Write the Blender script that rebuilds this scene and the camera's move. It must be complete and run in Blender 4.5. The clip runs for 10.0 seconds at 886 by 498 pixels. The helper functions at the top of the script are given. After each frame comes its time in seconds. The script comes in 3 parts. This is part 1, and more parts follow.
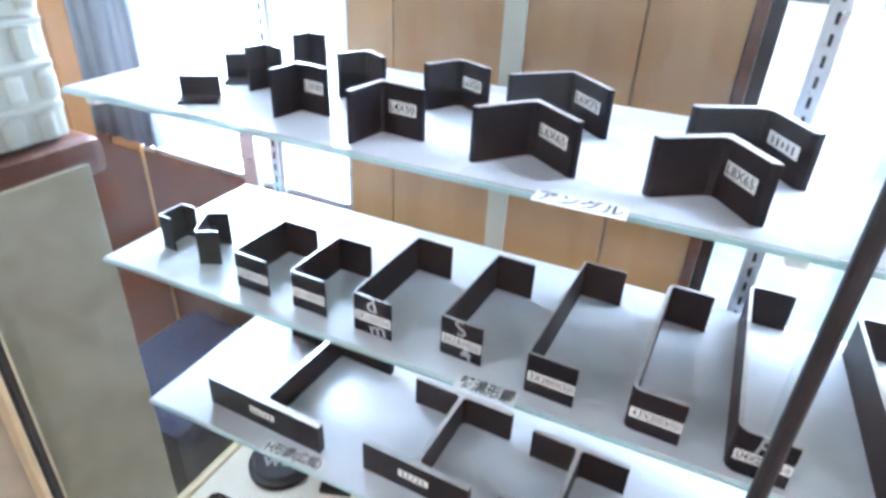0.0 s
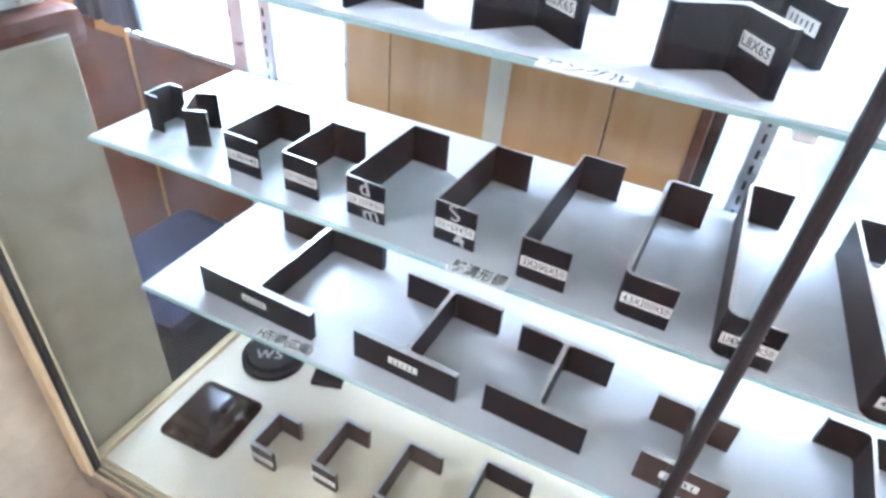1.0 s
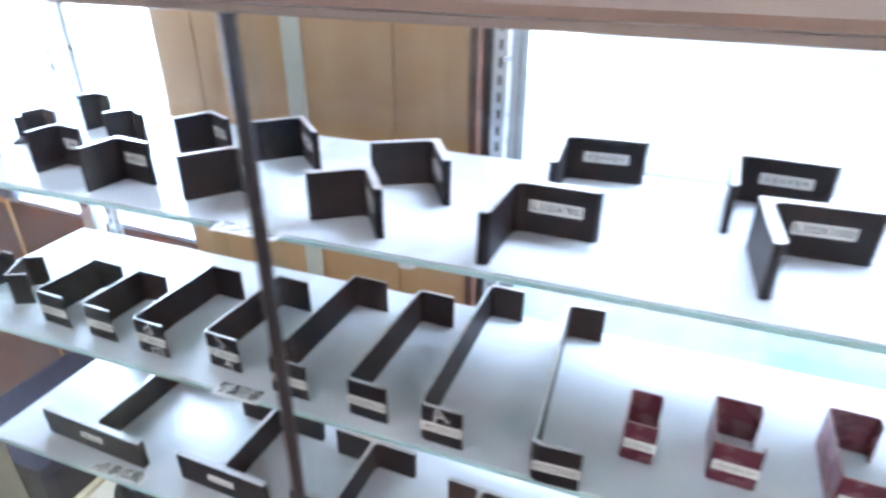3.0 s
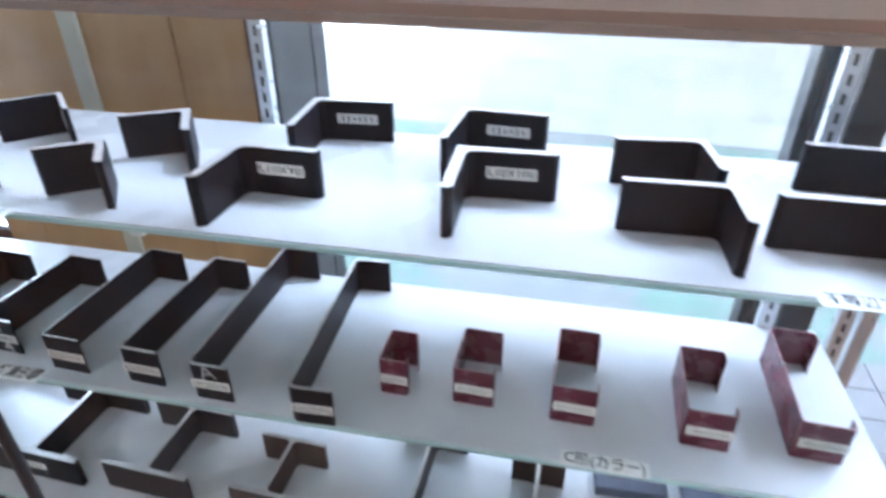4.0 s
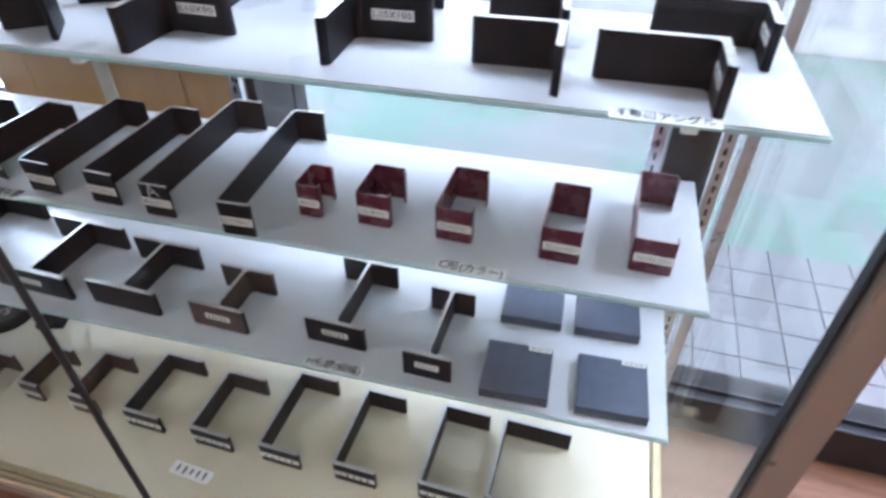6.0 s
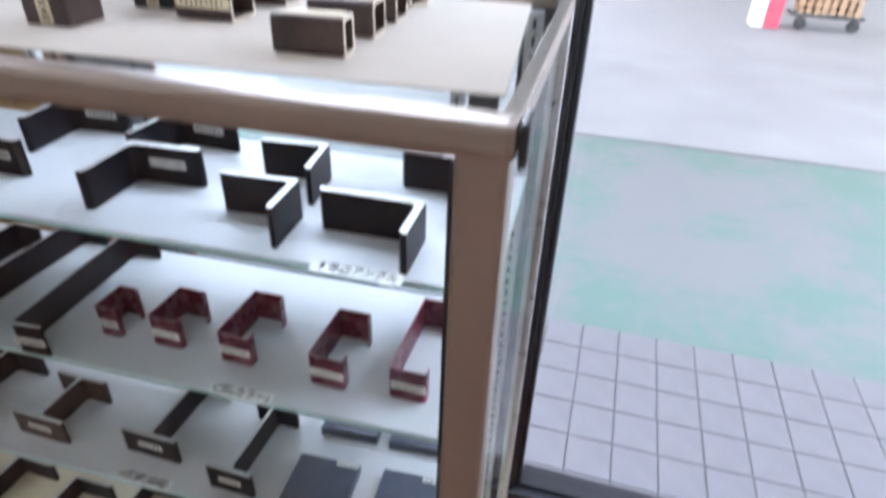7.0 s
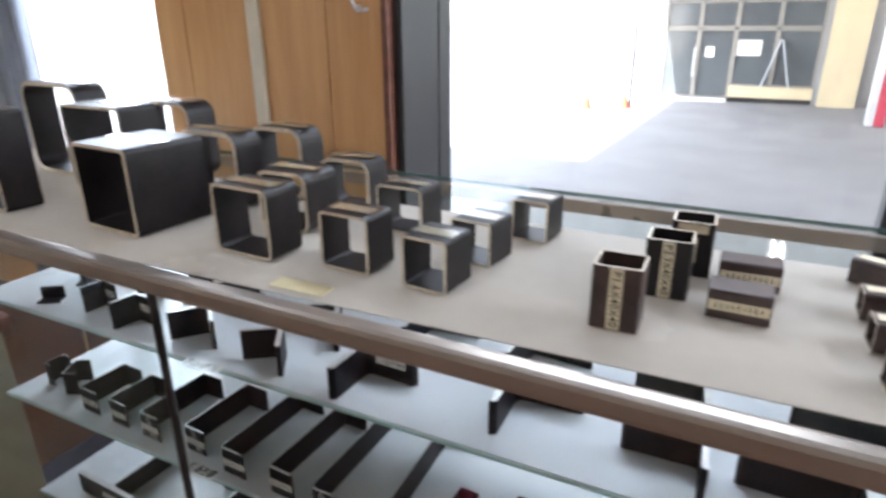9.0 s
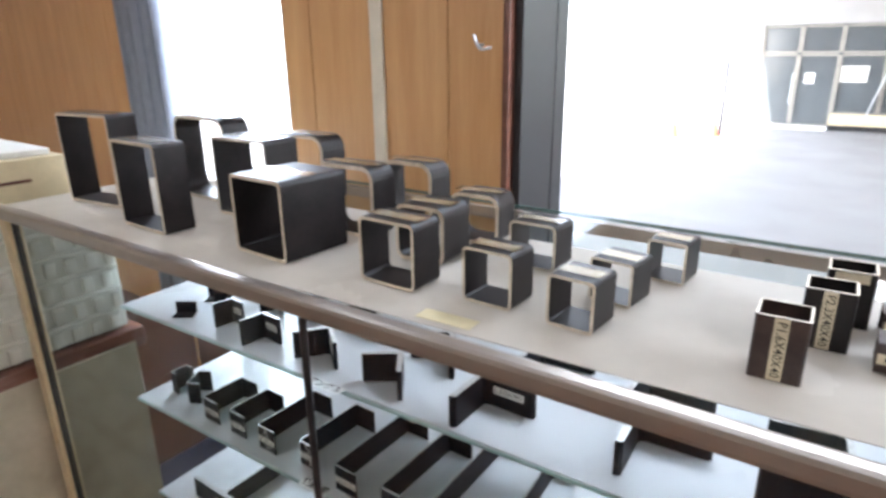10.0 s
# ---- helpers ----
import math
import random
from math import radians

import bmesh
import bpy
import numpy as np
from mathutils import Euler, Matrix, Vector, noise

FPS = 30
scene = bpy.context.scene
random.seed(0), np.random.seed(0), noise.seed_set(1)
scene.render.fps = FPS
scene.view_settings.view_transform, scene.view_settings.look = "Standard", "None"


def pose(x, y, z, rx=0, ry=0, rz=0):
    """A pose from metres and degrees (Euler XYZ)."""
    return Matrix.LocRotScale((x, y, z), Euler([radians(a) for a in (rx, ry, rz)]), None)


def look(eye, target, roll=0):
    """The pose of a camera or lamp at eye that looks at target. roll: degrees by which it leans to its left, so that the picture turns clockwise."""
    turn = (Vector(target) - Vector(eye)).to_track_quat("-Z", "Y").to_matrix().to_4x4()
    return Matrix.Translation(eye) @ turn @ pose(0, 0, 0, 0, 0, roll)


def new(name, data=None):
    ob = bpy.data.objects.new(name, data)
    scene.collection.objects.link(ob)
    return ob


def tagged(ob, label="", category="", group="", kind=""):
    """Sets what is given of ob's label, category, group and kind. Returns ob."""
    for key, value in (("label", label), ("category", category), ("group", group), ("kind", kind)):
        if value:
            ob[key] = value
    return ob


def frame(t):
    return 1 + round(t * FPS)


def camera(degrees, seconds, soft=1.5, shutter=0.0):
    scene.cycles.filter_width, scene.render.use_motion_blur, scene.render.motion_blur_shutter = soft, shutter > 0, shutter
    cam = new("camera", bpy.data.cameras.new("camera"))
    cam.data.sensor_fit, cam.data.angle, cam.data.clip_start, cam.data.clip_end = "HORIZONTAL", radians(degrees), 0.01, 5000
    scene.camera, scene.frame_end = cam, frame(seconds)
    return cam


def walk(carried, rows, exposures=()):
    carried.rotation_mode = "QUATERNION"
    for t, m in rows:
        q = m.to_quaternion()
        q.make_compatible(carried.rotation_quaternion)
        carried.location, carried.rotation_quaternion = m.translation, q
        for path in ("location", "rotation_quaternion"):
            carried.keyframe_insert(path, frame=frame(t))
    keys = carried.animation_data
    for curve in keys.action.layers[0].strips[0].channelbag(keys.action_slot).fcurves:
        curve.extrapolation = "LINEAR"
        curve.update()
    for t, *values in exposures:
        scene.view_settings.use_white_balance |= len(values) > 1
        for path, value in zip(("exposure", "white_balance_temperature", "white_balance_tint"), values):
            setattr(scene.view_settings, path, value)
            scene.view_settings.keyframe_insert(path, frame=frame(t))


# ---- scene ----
cam = camera(72.3, 10.0, soft=3.0, shutter=0.5)
PATH = [
    (0, (0.283, -0.466, 0.937), (-0.481, 1.088, -0.063), 2.8),
    (0.5, (0.285, -0.474, 0.922), (-0.422, 1.02, -0.205), 3.9),
    (1, (0.29, -0.476, 0.896), (-0.379, 0.968, -0.315), 5.4),
    (1.5, (0.294, -0.483, 0.889), (-0.361, 0.963, -0.327), 5.8),
    (2, (0.312, -0.487, 0.938), (-0.408, 1.067, -0.095), 2.3),
    (3.5, (0.685, -0.436, 0.999), (0.053, 1.223, 0.079), -1.3),
    (4, (0.752, -0.436, 1.006), (0.345, 1.232, -0.021), 0.1),
    (4.5, (0.833, -0.498, 0.999), (0.46, 1.092, -0.154), -1.1),
    (5, (0.844, -0.521, 0.984), (0.46, 0.989, -0.27), 1.0),
    (5.2, (0.861, -0.527, 0.98), (0.47, 0.939, -0.322), 1.2),
    (6.5, (1.066, -0.538, 1.028), (0.594, 0.988, -0.176), -0.3),
    (7, (1.209, -0.473, 1.09), (0.771, 1.166, 0.03), 2.1),
    (7.5, (1.212, -0.476, 1.17), (0.587, 1.233, 0.341), 2.6),
    (8, (1.12, -0.483, 1.202), (0.449, 1.227, 0.412), -0.2),
    (8.5, (0.973, -0.524, 1.211), (0.191, 1.159, 0.465), 0.1),
    (9, (0.893, -0.56, 1.224), (-0.005, 1.082, 0.518), -0.3),
    (9.5, (0.851, -0.587, 1.236), (-0.164, 1.007, 0.584), -0.3),
    (10, (0.841, -0.608, 1.243), (-0.278, 0.926, 0.613), -0.7),
]
walk(cam, [(t, look(eye, target, roll)) for t, eye, target, roll in PATH], exposures=[(0, 4.5, 5350, 17), (0.5, 4.65, 5300, 17), (1, 4.7, 5350, 18), (2, 4.7, 5300, 17), (3.5, 4.0, 5450, 17), (4.5, 3.55, 5550, 19), (5, 3.5, 5700, 20), (6.5, 3.5, 5700, 20), (7, 3.15, 5850, 18), (7.5, 2.85, 5900, 16), (8, 2.3, 6000, 16), (9, 2.7, 6150, 16), (10, 3.05, 6150, 16)])

# ---- light ----
FLOOR, YARD = -0.34, -1.12
world = bpy.data.worlds.new("sky")
scene.world = world
world.use_nodes = True
wn = world.node_tree.nodes
sky = wn.new("ShaderNodeTexSky")
sky.sky_type, sky.sun_disc = "NISHITA", False
sky.sun_elevation, sky.sun_rotation = radians(48), radians(195)
wn["Background"].inputs["Strength"].default_value = 0.25
pale = wn.new("ShaderNodeHueSaturation")
pale.inputs["Saturation"].default_value = 0.35
world.node_tree.links.new(sky.outputs[0], pale.inputs["Color"])
world.node_tree.links.new(pale.outputs[0], wn["Background"].inputs["Color"])
sun_data = bpy.data.lights.new("sun", "SUN")
sun_data.energy, sun_data.angle, sun_data.color = 5.0, radians(1.0), (1, 0.95, 0.88)
sun = new("sun", sun_data)
sun.matrix_world = look((0, 0, 8), (1.9, 7.0, 0))


def area(name, eye, target, w, h, watts, color=(1, 1, 1)):
    data = bpy.data.lights.new(name, "AREA")
    data.shape, data.size, data.size_y, data.energy, data.color = "RECTANGLE", w, h, watts, color
    lamp = new(name, data)
    lamp.matrix_world = look(eye, target)
    return lamp


# area lamps added in the window openings for daylight, and two unseen fill lamps
area("daylight_small_window", (-0.53, 0.405, 1.21), (-0.53, -1.0, 1.21), 0.44, 1.55, 3.0, (0.82, 0.91, 1))
area("daylight_shop_window", (0.7, 0.62, 1.72), (0.7, -0.6, 0.6), 0.8, 0.4, 1.9, (0.82, 0.91, 1))
area("daylight_glazed_door", (1.9, 0.6, 1.72), (0.75, 0.0, 0.2), 1.2, 0.35, 3.4, (0.82, 0.91, 1))
for lamp_x in (-1.2, 2.2):
    area("room_fill_lamp", (lamp_x, -2.4, 2.1), (lamp_x, -2.4, 0), 0.22, 1.2, 1.6, (1, 0.97, 0.92))


# ---- materials ----
def material(name, color, rough=0.5, metal=0.0, vary=0.15, scale=30.0, bump=0.1, stretch=(1, 1, 1), second=None, fine=6.0, spec=0.5, steps=(0.45, 0.95)):
    """A node material: two scales of noise on colour and roughness, and a fine relief."""
    m = bpy.data.materials.new(name)
    m.use_nodes = True
    n, l = m.node_tree.nodes, m.node_tree.links
    b = n["Principled BSDF"]
    b.inputs["Metallic"].default_value = metal
    b.inputs["Specular IOR Level"].default_value = spec
    co = n.new("ShaderNodeTexCoord")
    mp = n.new("ShaderNodeMapping")
    mp.inputs["Scale"].default_value = stretch
    l.new(co.outputs["Object"], mp.inputs["Vector"])
    big, small = n.new("ShaderNodeTexNoise"), n.new("ShaderNodeTexNoise")
    big.inputs["Scale"].default_value, small.inputs["Scale"].default_value = scale, scale * fine
    big.inputs["Detail"].default_value = small.inputs["Detail"].default_value = 5
    l.new(mp.outputs[0], big.inputs["Vector"])
    l.new(mp.outputs[0], small.inputs["Vector"])
    add = n.new("ShaderNodeMath")
    add.operation = "MULTIPLY_ADD"
    add.inputs[1].default_value = 0.4
    l.new(small.outputs[0], add.inputs[0])
    l.new(big.outputs[0], add.inputs[2])
    ramp = n.new("ShaderNodeValToRGB")
    lo = [c * (1 - vary) for c in color]
    hi = list(second) if second else [min(1, c * (1 + vary)) for c in color]
    ramp.color_ramp.elements[0].position, ramp.color_ramp.elements[1].position = steps
    ramp.color_ramp.elements[0].color, ramp.color_ramp.elements[1].color = (*lo, 1), (*hi, 1)
    l.new(add.outputs[0], ramp.inputs[0])
    l.new(ramp.outputs[0], b.inputs["Base Color"])
    rr = n.new("ShaderNodeMapRange")
    rr.inputs["To Min"].default_value, rr.inputs["To Max"].default_value = max(0.02, rough - 0.1), min(1, rough + 0.1)
    l.new(big.outputs[0], rr.inputs["Value"])
    l.new(rr.outputs[0], b.inputs["Roughness"])
    if bump:
        bp = n.new("ShaderNodeBump")
        bp.inputs["Strength"].default_value, bp.inputs["Distance"].default_value = bump, 0.001
        l.new(small.outputs[0], bp.inputs["Height"])
        l.new(bp.outputs[0], b.inputs["Normal"])
    return m


def let_light_through(m, share, tint):
    """Mixes a translucent share into a material, as of frosted sheet on glass."""
    n, l = m.node_tree.nodes, m.node_tree.links
    tr, mix = n.new("ShaderNodeBsdfTranslucent"), n.new("ShaderNodeMixShader")
    tr.inputs["Color"].default_value = (*tint, 1)
    mix.inputs[0].default_value = share
    l.new(n["Principled BSDF"].outputs[0], mix.inputs[1])
    l.new(tr.outputs[0], mix.inputs[2])
    l.new(mix.outputs[0], n["Material Output"].inputs["Surface"])
    return m


def glass_material(name, tint, rough=0.0):
    m = bpy.data.materials.new(name)
    m.use_nodes = True
    b = m.node_tree.nodes["Principled BSDF"]
    b.inputs["Base Color"].default_value = (*tint, 1)
    b.inputs["Transmission Weight"].default_value = 1.0
    b.inputs["Roughness"].default_value = rough
    b.inputs["IOR"].default_value = 1.5
    return m


def pane_material(name, tint=(0.97, 0.99, 0.985)):
    """Thin clear pane: straight through, with a Fresnel gloss."""
    m = bpy.data.materials.new(name)
    m.use_nodes = True
    n, l = m.node_tree.nodes, m.node_tree.links
    n.remove(n["Principled BSDF"])
    tr, gl, mix, lw = n.new("ShaderNodeBsdfTransparent"), n.new("ShaderNodeBsdfGlossy"), n.new("ShaderNodeMixShader"), n.new("ShaderNodeLayerWeight")
    tr.inputs[0].default_value = (*tint, 1)
    gl.inputs["Roughness"].default_value = 0.02
    lw.inputs["Blend"].default_value = 0.5
    power, ramp = n.new("ShaderNodeMath"), n.new("ShaderNodeMath")
    power.operation, ramp.operation = "POWER", "MULTIPLY_ADD"
    power.inputs[1].default_value, ramp.inputs[1].default_value, ramp.inputs[2].default_value = 5.0, 0.35, 0.024
    l.new(lw.outputs["Facing"], power.inputs[0])
    l.new(power.outputs[0], ramp.inputs[0])
    l.new(ramp.outputs[0], mix.inputs[0])
    l.new(tr.outputs[0], mix.inputs[1])
    l.new(gl.outputs[0], mix.inputs[2])
    l.new(mix.outputs[0], n["Material Output"].inputs["Surface"])
    return m


STEEL = material("mill_scale_steel", (0.0045, 0.0055, 0.0085), 0.4, 0.03, 0.3, 25, 0.04, second=(0.0085, 0.0098, 0.0138), spec=0.14)
TUBE_STEEL = material("dull_tube_steel", (0.012, 0.0095, 0.009), 0.42, 0.03, 0.3, 25, 0.05, second=(0.022, 0.017, 0.0155), spec=0.2)
STEEL_BROWN = material("brown_oiled_steel", (0.03, 0.018, 0.015), 0.42, 0.06, 0.35, 25, 0.05, second=(0.07, 0.042, 0.034), spec=0.35)
CUT = material("sawn_steel", (0.6, 0.58, 0.56), 0.38, 0.5, 0.25, 120, 0.2)
CUT_TAN = material("sawn_steel_tan", (0.66, 0.57, 0.44), 0.5, 0.1, 0.25, 120, 0.2)
PRIMER = material("red_primer", (0.085, 0.011, 0.026), 0.27, 0, 0.06, 40, 0.02, second=(0.095, 0.0135, 0.031))
PRIMER_EDGE = material("worn_primer_edge", (0.42, 0.26, 0.26), 0.4, 0.2, 0.3, 90, 0.1)
SLATE = material("slate_grey_plate", (0.055, 0.068, 0.098), 0.42, 0.15, 0.2, 60, 0.2)
GALV = material("galvanised", (0.5, 0.52, 0.55), 0.35, 0.7, 0.2, 60, 0.1)
PAPER = material("paper", (0.66, 0.645, 0.59), 0.7, 0, 0.08, 90, 0.1)
CARD = material("smooth_white_card", (0.9, 0.89, 0.86), 0.28, 0, 0.05, 90, 0.03)
PAPER_TAN = material("paper_yellowed", (0.6, 0.52, 0.36), 0.7, 0, 0.1, 90, 0.1)
INK = material("ink", (0.012, 0.012, 0.014), 0.7, 0, 0.1, 200, 0, spec=0.2)
CHALK = material("chalk", (0.36, 0.36, 0.35), 0.8, 0, 0.3, 300, 0)
TAPE = glass_material("clear_tape", (0.95, 0.93, 0.88), 0.15)
SHEET = material("white_shelf_sheet", (0.67, 0.67, 0.68), 0.28, 0, 0.05, 6, 0.03)
let_light_through(SHEET, 0.3, (0.9, 0.9, 0.9))
BASE_PAPER = material("yellowed_base_sheet", (0.7, 0.61, 0.42), 0.5, 0, 0.1, 5, 0.05, second=(0.76, 0.7, 0.55))
MAT = material("white_ribbed_mat", (0.63, 0.595, 0.53), 0.24, 0, 0.06, 8, 0.05)
SHELF_GLASS = material("green_shelf_glass", (0.30, 0.56, 0.52), 0.15, 0, 0.15, 8, 0)
let_light_through(SHELF_GLASS, 0.6, (0.93, 0.97, 0.96))
GLASS_EDGE = material("dark_green_glass_edge", (0.10, 0.17, 0.155), 0.12, 0, 0.15, 8, 0)
PANE = pane_material("clear_pane")
FRAME = material("champagne_aluminium", (0.33, 0.285, 0.245), 0.3, 0.6, 0.02, 3, 0.0)
FRAME_CREAM = material("cream_frame", (0.62, 0.5, 0.3), 0.4, 0.1, 0.12, 30, 0.05)
ALU = material("aluminium", (0.62, 0.64, 0.67), 0.3, 0.8, 0.08, 60, 0.05)
DARK = material("dark_bronze", (0.025, 0.024, 0.026), 0.35, 0.3, 0.2, 30, 0.05)
BLACK = material("black_powder_coat", (0.012, 0.012, 0.015), 0.4, 0.1, 0.2, 30, 0.05)
WOOD = material("orange_veneer", (0.57, 0.29, 0.105), 0.36, 0, 0.1, 4, 0.05, (6, 6, 0.5), second=(0.64, 0.37, 0.16))
WOOD_DARK = material("brown_wood", (0.14, 0.05, 0.03), 0.35, 0, 0.3, 6, 0.08, (8, 1, 8), second=(0.2, 0.08, 0.05))
FLOOR_WOOD = material("brown_floor", (0.2, 0.08, 0.035), 0.45, 0, 0.25, 6, 0.08, (1, 8, 1), second=(0.27, 0.12, 0.06))
BATTEN = material("cream_batten", (0.66, 0.6, 0.48), 0.5, 0, 0.08, 20, 0.05)
CURTAIN = material("grey_curtain", (0.3, 0.32, 0.37), 0.8, 0, 0.15, 40, 0.2)
let_light_through(CURTAIN, 0.3, (0.5, 0.54, 0.62))
PLASTER = material("plaster", (0.66, 0.63, 0.57), 0.8, 0, 0.06, 8, 0.1)
FOAM = material("white_foam", (0.68, 0.67, 0.59), 0.6, 0, 0.05, 60, 0.3)
BOARD = material("beige_board", (0.44, 0.37, 0.26), 0.7, 0, 0.18, 5, 0.2, second=(0.56, 0.49, 0.36))
CARTON = material("cream_carton", (0.62, 0.52, 0.32), 0.65, 0, 0.1, 20, 0.15)
NAVY = material("navy_fill", (0.010, 0.012, 0.032), 0.85, 0, 0.25, 60, 0.3)
ASPHALT = material("worn_asphalt", (0.28, 0.277, 0.275), 0.85, 0, 0.12, 1.2, 0.5, fine=40)
GREEN = material("worn_green_paint_concrete", (0.205, 0.212, 0.208), 0.75, 0, 0.1, 1.0, 0.4, second=(0.125, 0.195, 0.162), fine=9, steps=(0.66, 0.82))
TILE = material("pale_floor_tile", (0.18, 0.176, 0.184), 0.5, 0, 0.1, 9, 0.1)
GROUT = material("grout", (0.11, 0.11, 0.11), 0.9, 0, 0.15, 30, 0.2)
CONCRETE = material("grey_render", (0.34, 0.33, 0.32), 0.85, 0, 0.1, 2, 0.3)
CEIL_TAN = material("tan_canopy_soffit", (0.36, 0.26, 0.18), 0.7, 0, 0.1, 2, 0.1)
RED = material("red_paint", (0.45, 0.04, 0.07), 0.5, 0, 0.1, 8, 0.1)
WHITE = material("white_paint", (0.78, 0.77, 0.75), 0.5, 0, 0.06, 8, 0.1)
PALE = material("worn_white_paint", (0.55, 0.54, 0.53), 0.6, 0, 0.15, 3, 0.2)
PLY = material("pale_plywood", (0.6, 0.5, 0.32), 0.65, 0, 0.1, 3, 0.1, (1, 1, 0.3))
# opaque glossy panes; the dimness behind the glass is put into their colour
SHOP_DARK = material("dim_inside_glass", (0.09, 0.1, 0.105), 0.12, 0, 0.2, 3, 0)
SASH = material("weathered_bronze_sash", (0.26, 0.24, 0.21), 0.5, 0.2, 0.12, 8, 0.05)
SAGE = material("sage_wall", (0.32, 0.37, 0.32), 0.8, 0, 0.1, 3, 0.2)
ORANGE = material("orange_plastic", (0.75, 0.1, 0.05), 0.45, 0, 0.08, 8, 0)
TYRE = material("rubber", (0.015, 0.015, 0.015), 0.7, 0, 0.2, 20, 0.2)
LOG = material("firewood", (0.34, 0.22, 0.13), 0.8, 0, 0.3, 12, 0.4)
GLOW = bpy.data.materials.new("fluorescent_tube")
GLOW.use_nodes = True
GLOW.node_tree.nodes["Principled BSDF"].inputs["Emission Color"].default_value = (1, 0.97, 0.92, 1)
GLOW.node_tree.nodes["Principled BSDF"].inputs["Emission Strength"].default_value = 5.0


# ---- building helpers ----
def mesh_of(bm, mats, name="mesh", smooth=False):
    me = bpy.data.meshes.new(name)
    bmesh.ops.recalc_face_normals(bm, faces=bm.faces)
    bm.to_mesh(me)
    bm.free()
    for m in (mats if isinstance(mats, (list, tuple)) else [mats]):
        me.materials.append(m)
    if smooth:
        for p in me.polygons:
            p.use_smooth = True
    return me


def part(name, bm, mats, parent=None, label="", at=None, smooth=False):
    """Links a bmesh (or a ready mesh) as one object under parent."""
    me = bm if isinstance(bm, bpy.types.Mesh) else mesh_of(bm, mats, name, smooth)
    ob = new(name, me)
    ob.parent = parent
    if at is not None:
        ob.matrix_basis = at
    if label:
        ob["label"] = label
    return ob


def thing(name, m, label, category, group="", kind=""):
    ob = new(name)
    ob.empty_display_size = 0.05
    ob.matrix_basis = m
    return tagged(ob, label, category, group, kind)


def structure(name, bm, mats, label, category):
    return tagged(part(name, bm, mats), label, category, kind="structure")


def box(x0, x1, y0, y1, z0, z1, bevel=0.0, bm=None):
    out = bm or bmesh.new()
    made = bmesh.ops.create_cube(out, size=1)["verts"]
    for v in made:
        v.co = Vector(((x0 + x1) / 2 + v.co.x * (x1 - x0), (y0 + y1) / 2 + v.co.y * (y1 - y0), (z0 + z1) / 2 + v.co.z * (z1 - z0)))
    if bevel:
        edges = {e for v in made for e in v.link_edges}
        bmesh.ops.bevel(out, geom=list(edges), offset=bevel, segments=2, affect="EDGES", profile=0.6)
    return out


def rod(p, q, r, bm=None, n=12, r2=None):
    out = bm or bmesh.new()
    p, q = Vector(p), Vector(q)
    turn = (q - p).to_track_quat("Z", "Y").to_matrix().to_4x4()
    bmesh.ops.create_cone(out, cap_ends=True, segments=n, radius1=r, radius2=r if r2 is None else r2, depth=(q - p).length,
                          matrix=Matrix.Translation((p + q) / 2) @ turn)
    return out


def stroke(points, t, radius, n=5):
    """The outline of a bent strip: a path of corners, each rounded on its outside by radius, t thick to its left."""
    pts = [Vector((*p, 0)) for p in points]
    left, right = [], []
    for i, p in enumerate(pts):
        if i in (0, len(pts) - 1):
            d = (pts[1] - pts[0]) if i == 0 else (pts[-1] - pts[-2])
            nrm = Vector((-d.y, d.x, 0)).normalized()
            right.append(p), left.append(p + nrm * t)
            continue
        a, b = (p - pts[i - 1]).normalized(), (pts[i + 1] - p).normalized()
        na, nb = Vector((-a.y, a.x, 0)), Vector((-b.y, b.x, 0))
        inward = (na + nb).normalized() / max(0.3, (na + nb).length / 2)
        side = 1 if t > 0 else -1
        centre = p + inward * radius * side
        for k in range(n + 1):
            w = (na * (1 - k / n) + nb * (k / n)).normalized()
            right.append(centre - w * radius * side)
            left.append(centre - w * side * max(radius - abs(t), abs(t) * 0.15))
    return right + left[::-1]


def prism(outline, height, bevel=0.0):
    """An outline raised by height; the sawn ends take the second material."""
    bm = bmesh.new()
    face = bm.faces.new([bm.verts.new((p[0], p[1], 0)) for p in outline])
    top = bmesh.ops.extrude_face_region(bm, geom=[face])["geom"]
    bmesh.ops.translate(bm, verts=[g for g in top if isinstance(g, bmesh.types.BMVert)], vec=(0, 0, height))
    bmesh.ops.recalc_face_normals(bm, faces=bm.faces)
    for f in bm.faces:
        if abs(f.normal.z) > 0.9:
            f.material_index = 1
    return bm


def ring(w, h, r, n=5):
    out = []
    for cx, cy, a0 in ((w - r, h - r, 0), (r, h - r, 90), (r, r, 180), (w - r, r, 270)):
        for k in range(n + 1):
            a = radians(a0 + 90 * k / n)
            out.append((cx + r * math.cos(a), cy + r * math.sin(a)))
    return out


def tube_mesh(w, h, length, t, r):
    """A hollow section, w across and h high, along +y; the sawn ends take the second material."""
    bm = bmesh.new()
    rings = []
    for y in (0, length):
        for pts in (ring(w, h, r), [(p[0] + t, p[1] + t) for p in ring(w - 2 * t, h - 2 * t, max(r - t, 0.001))]):
            rings.append([bm.verts.new((x, y, z)) for x, z in pts])
    count = len(rings[0])
    for k in range(count):
        j = (k + 1) % count
        for a, b, m in ((0, 2, 0), (3, 1, 0), (1, 0, 1), (2, 3, 1)):
            f = bm.faces.new([rings[a][k], rings[a][j], rings[b][j], rings[b][k]])
            f.material_index = m
    return bm


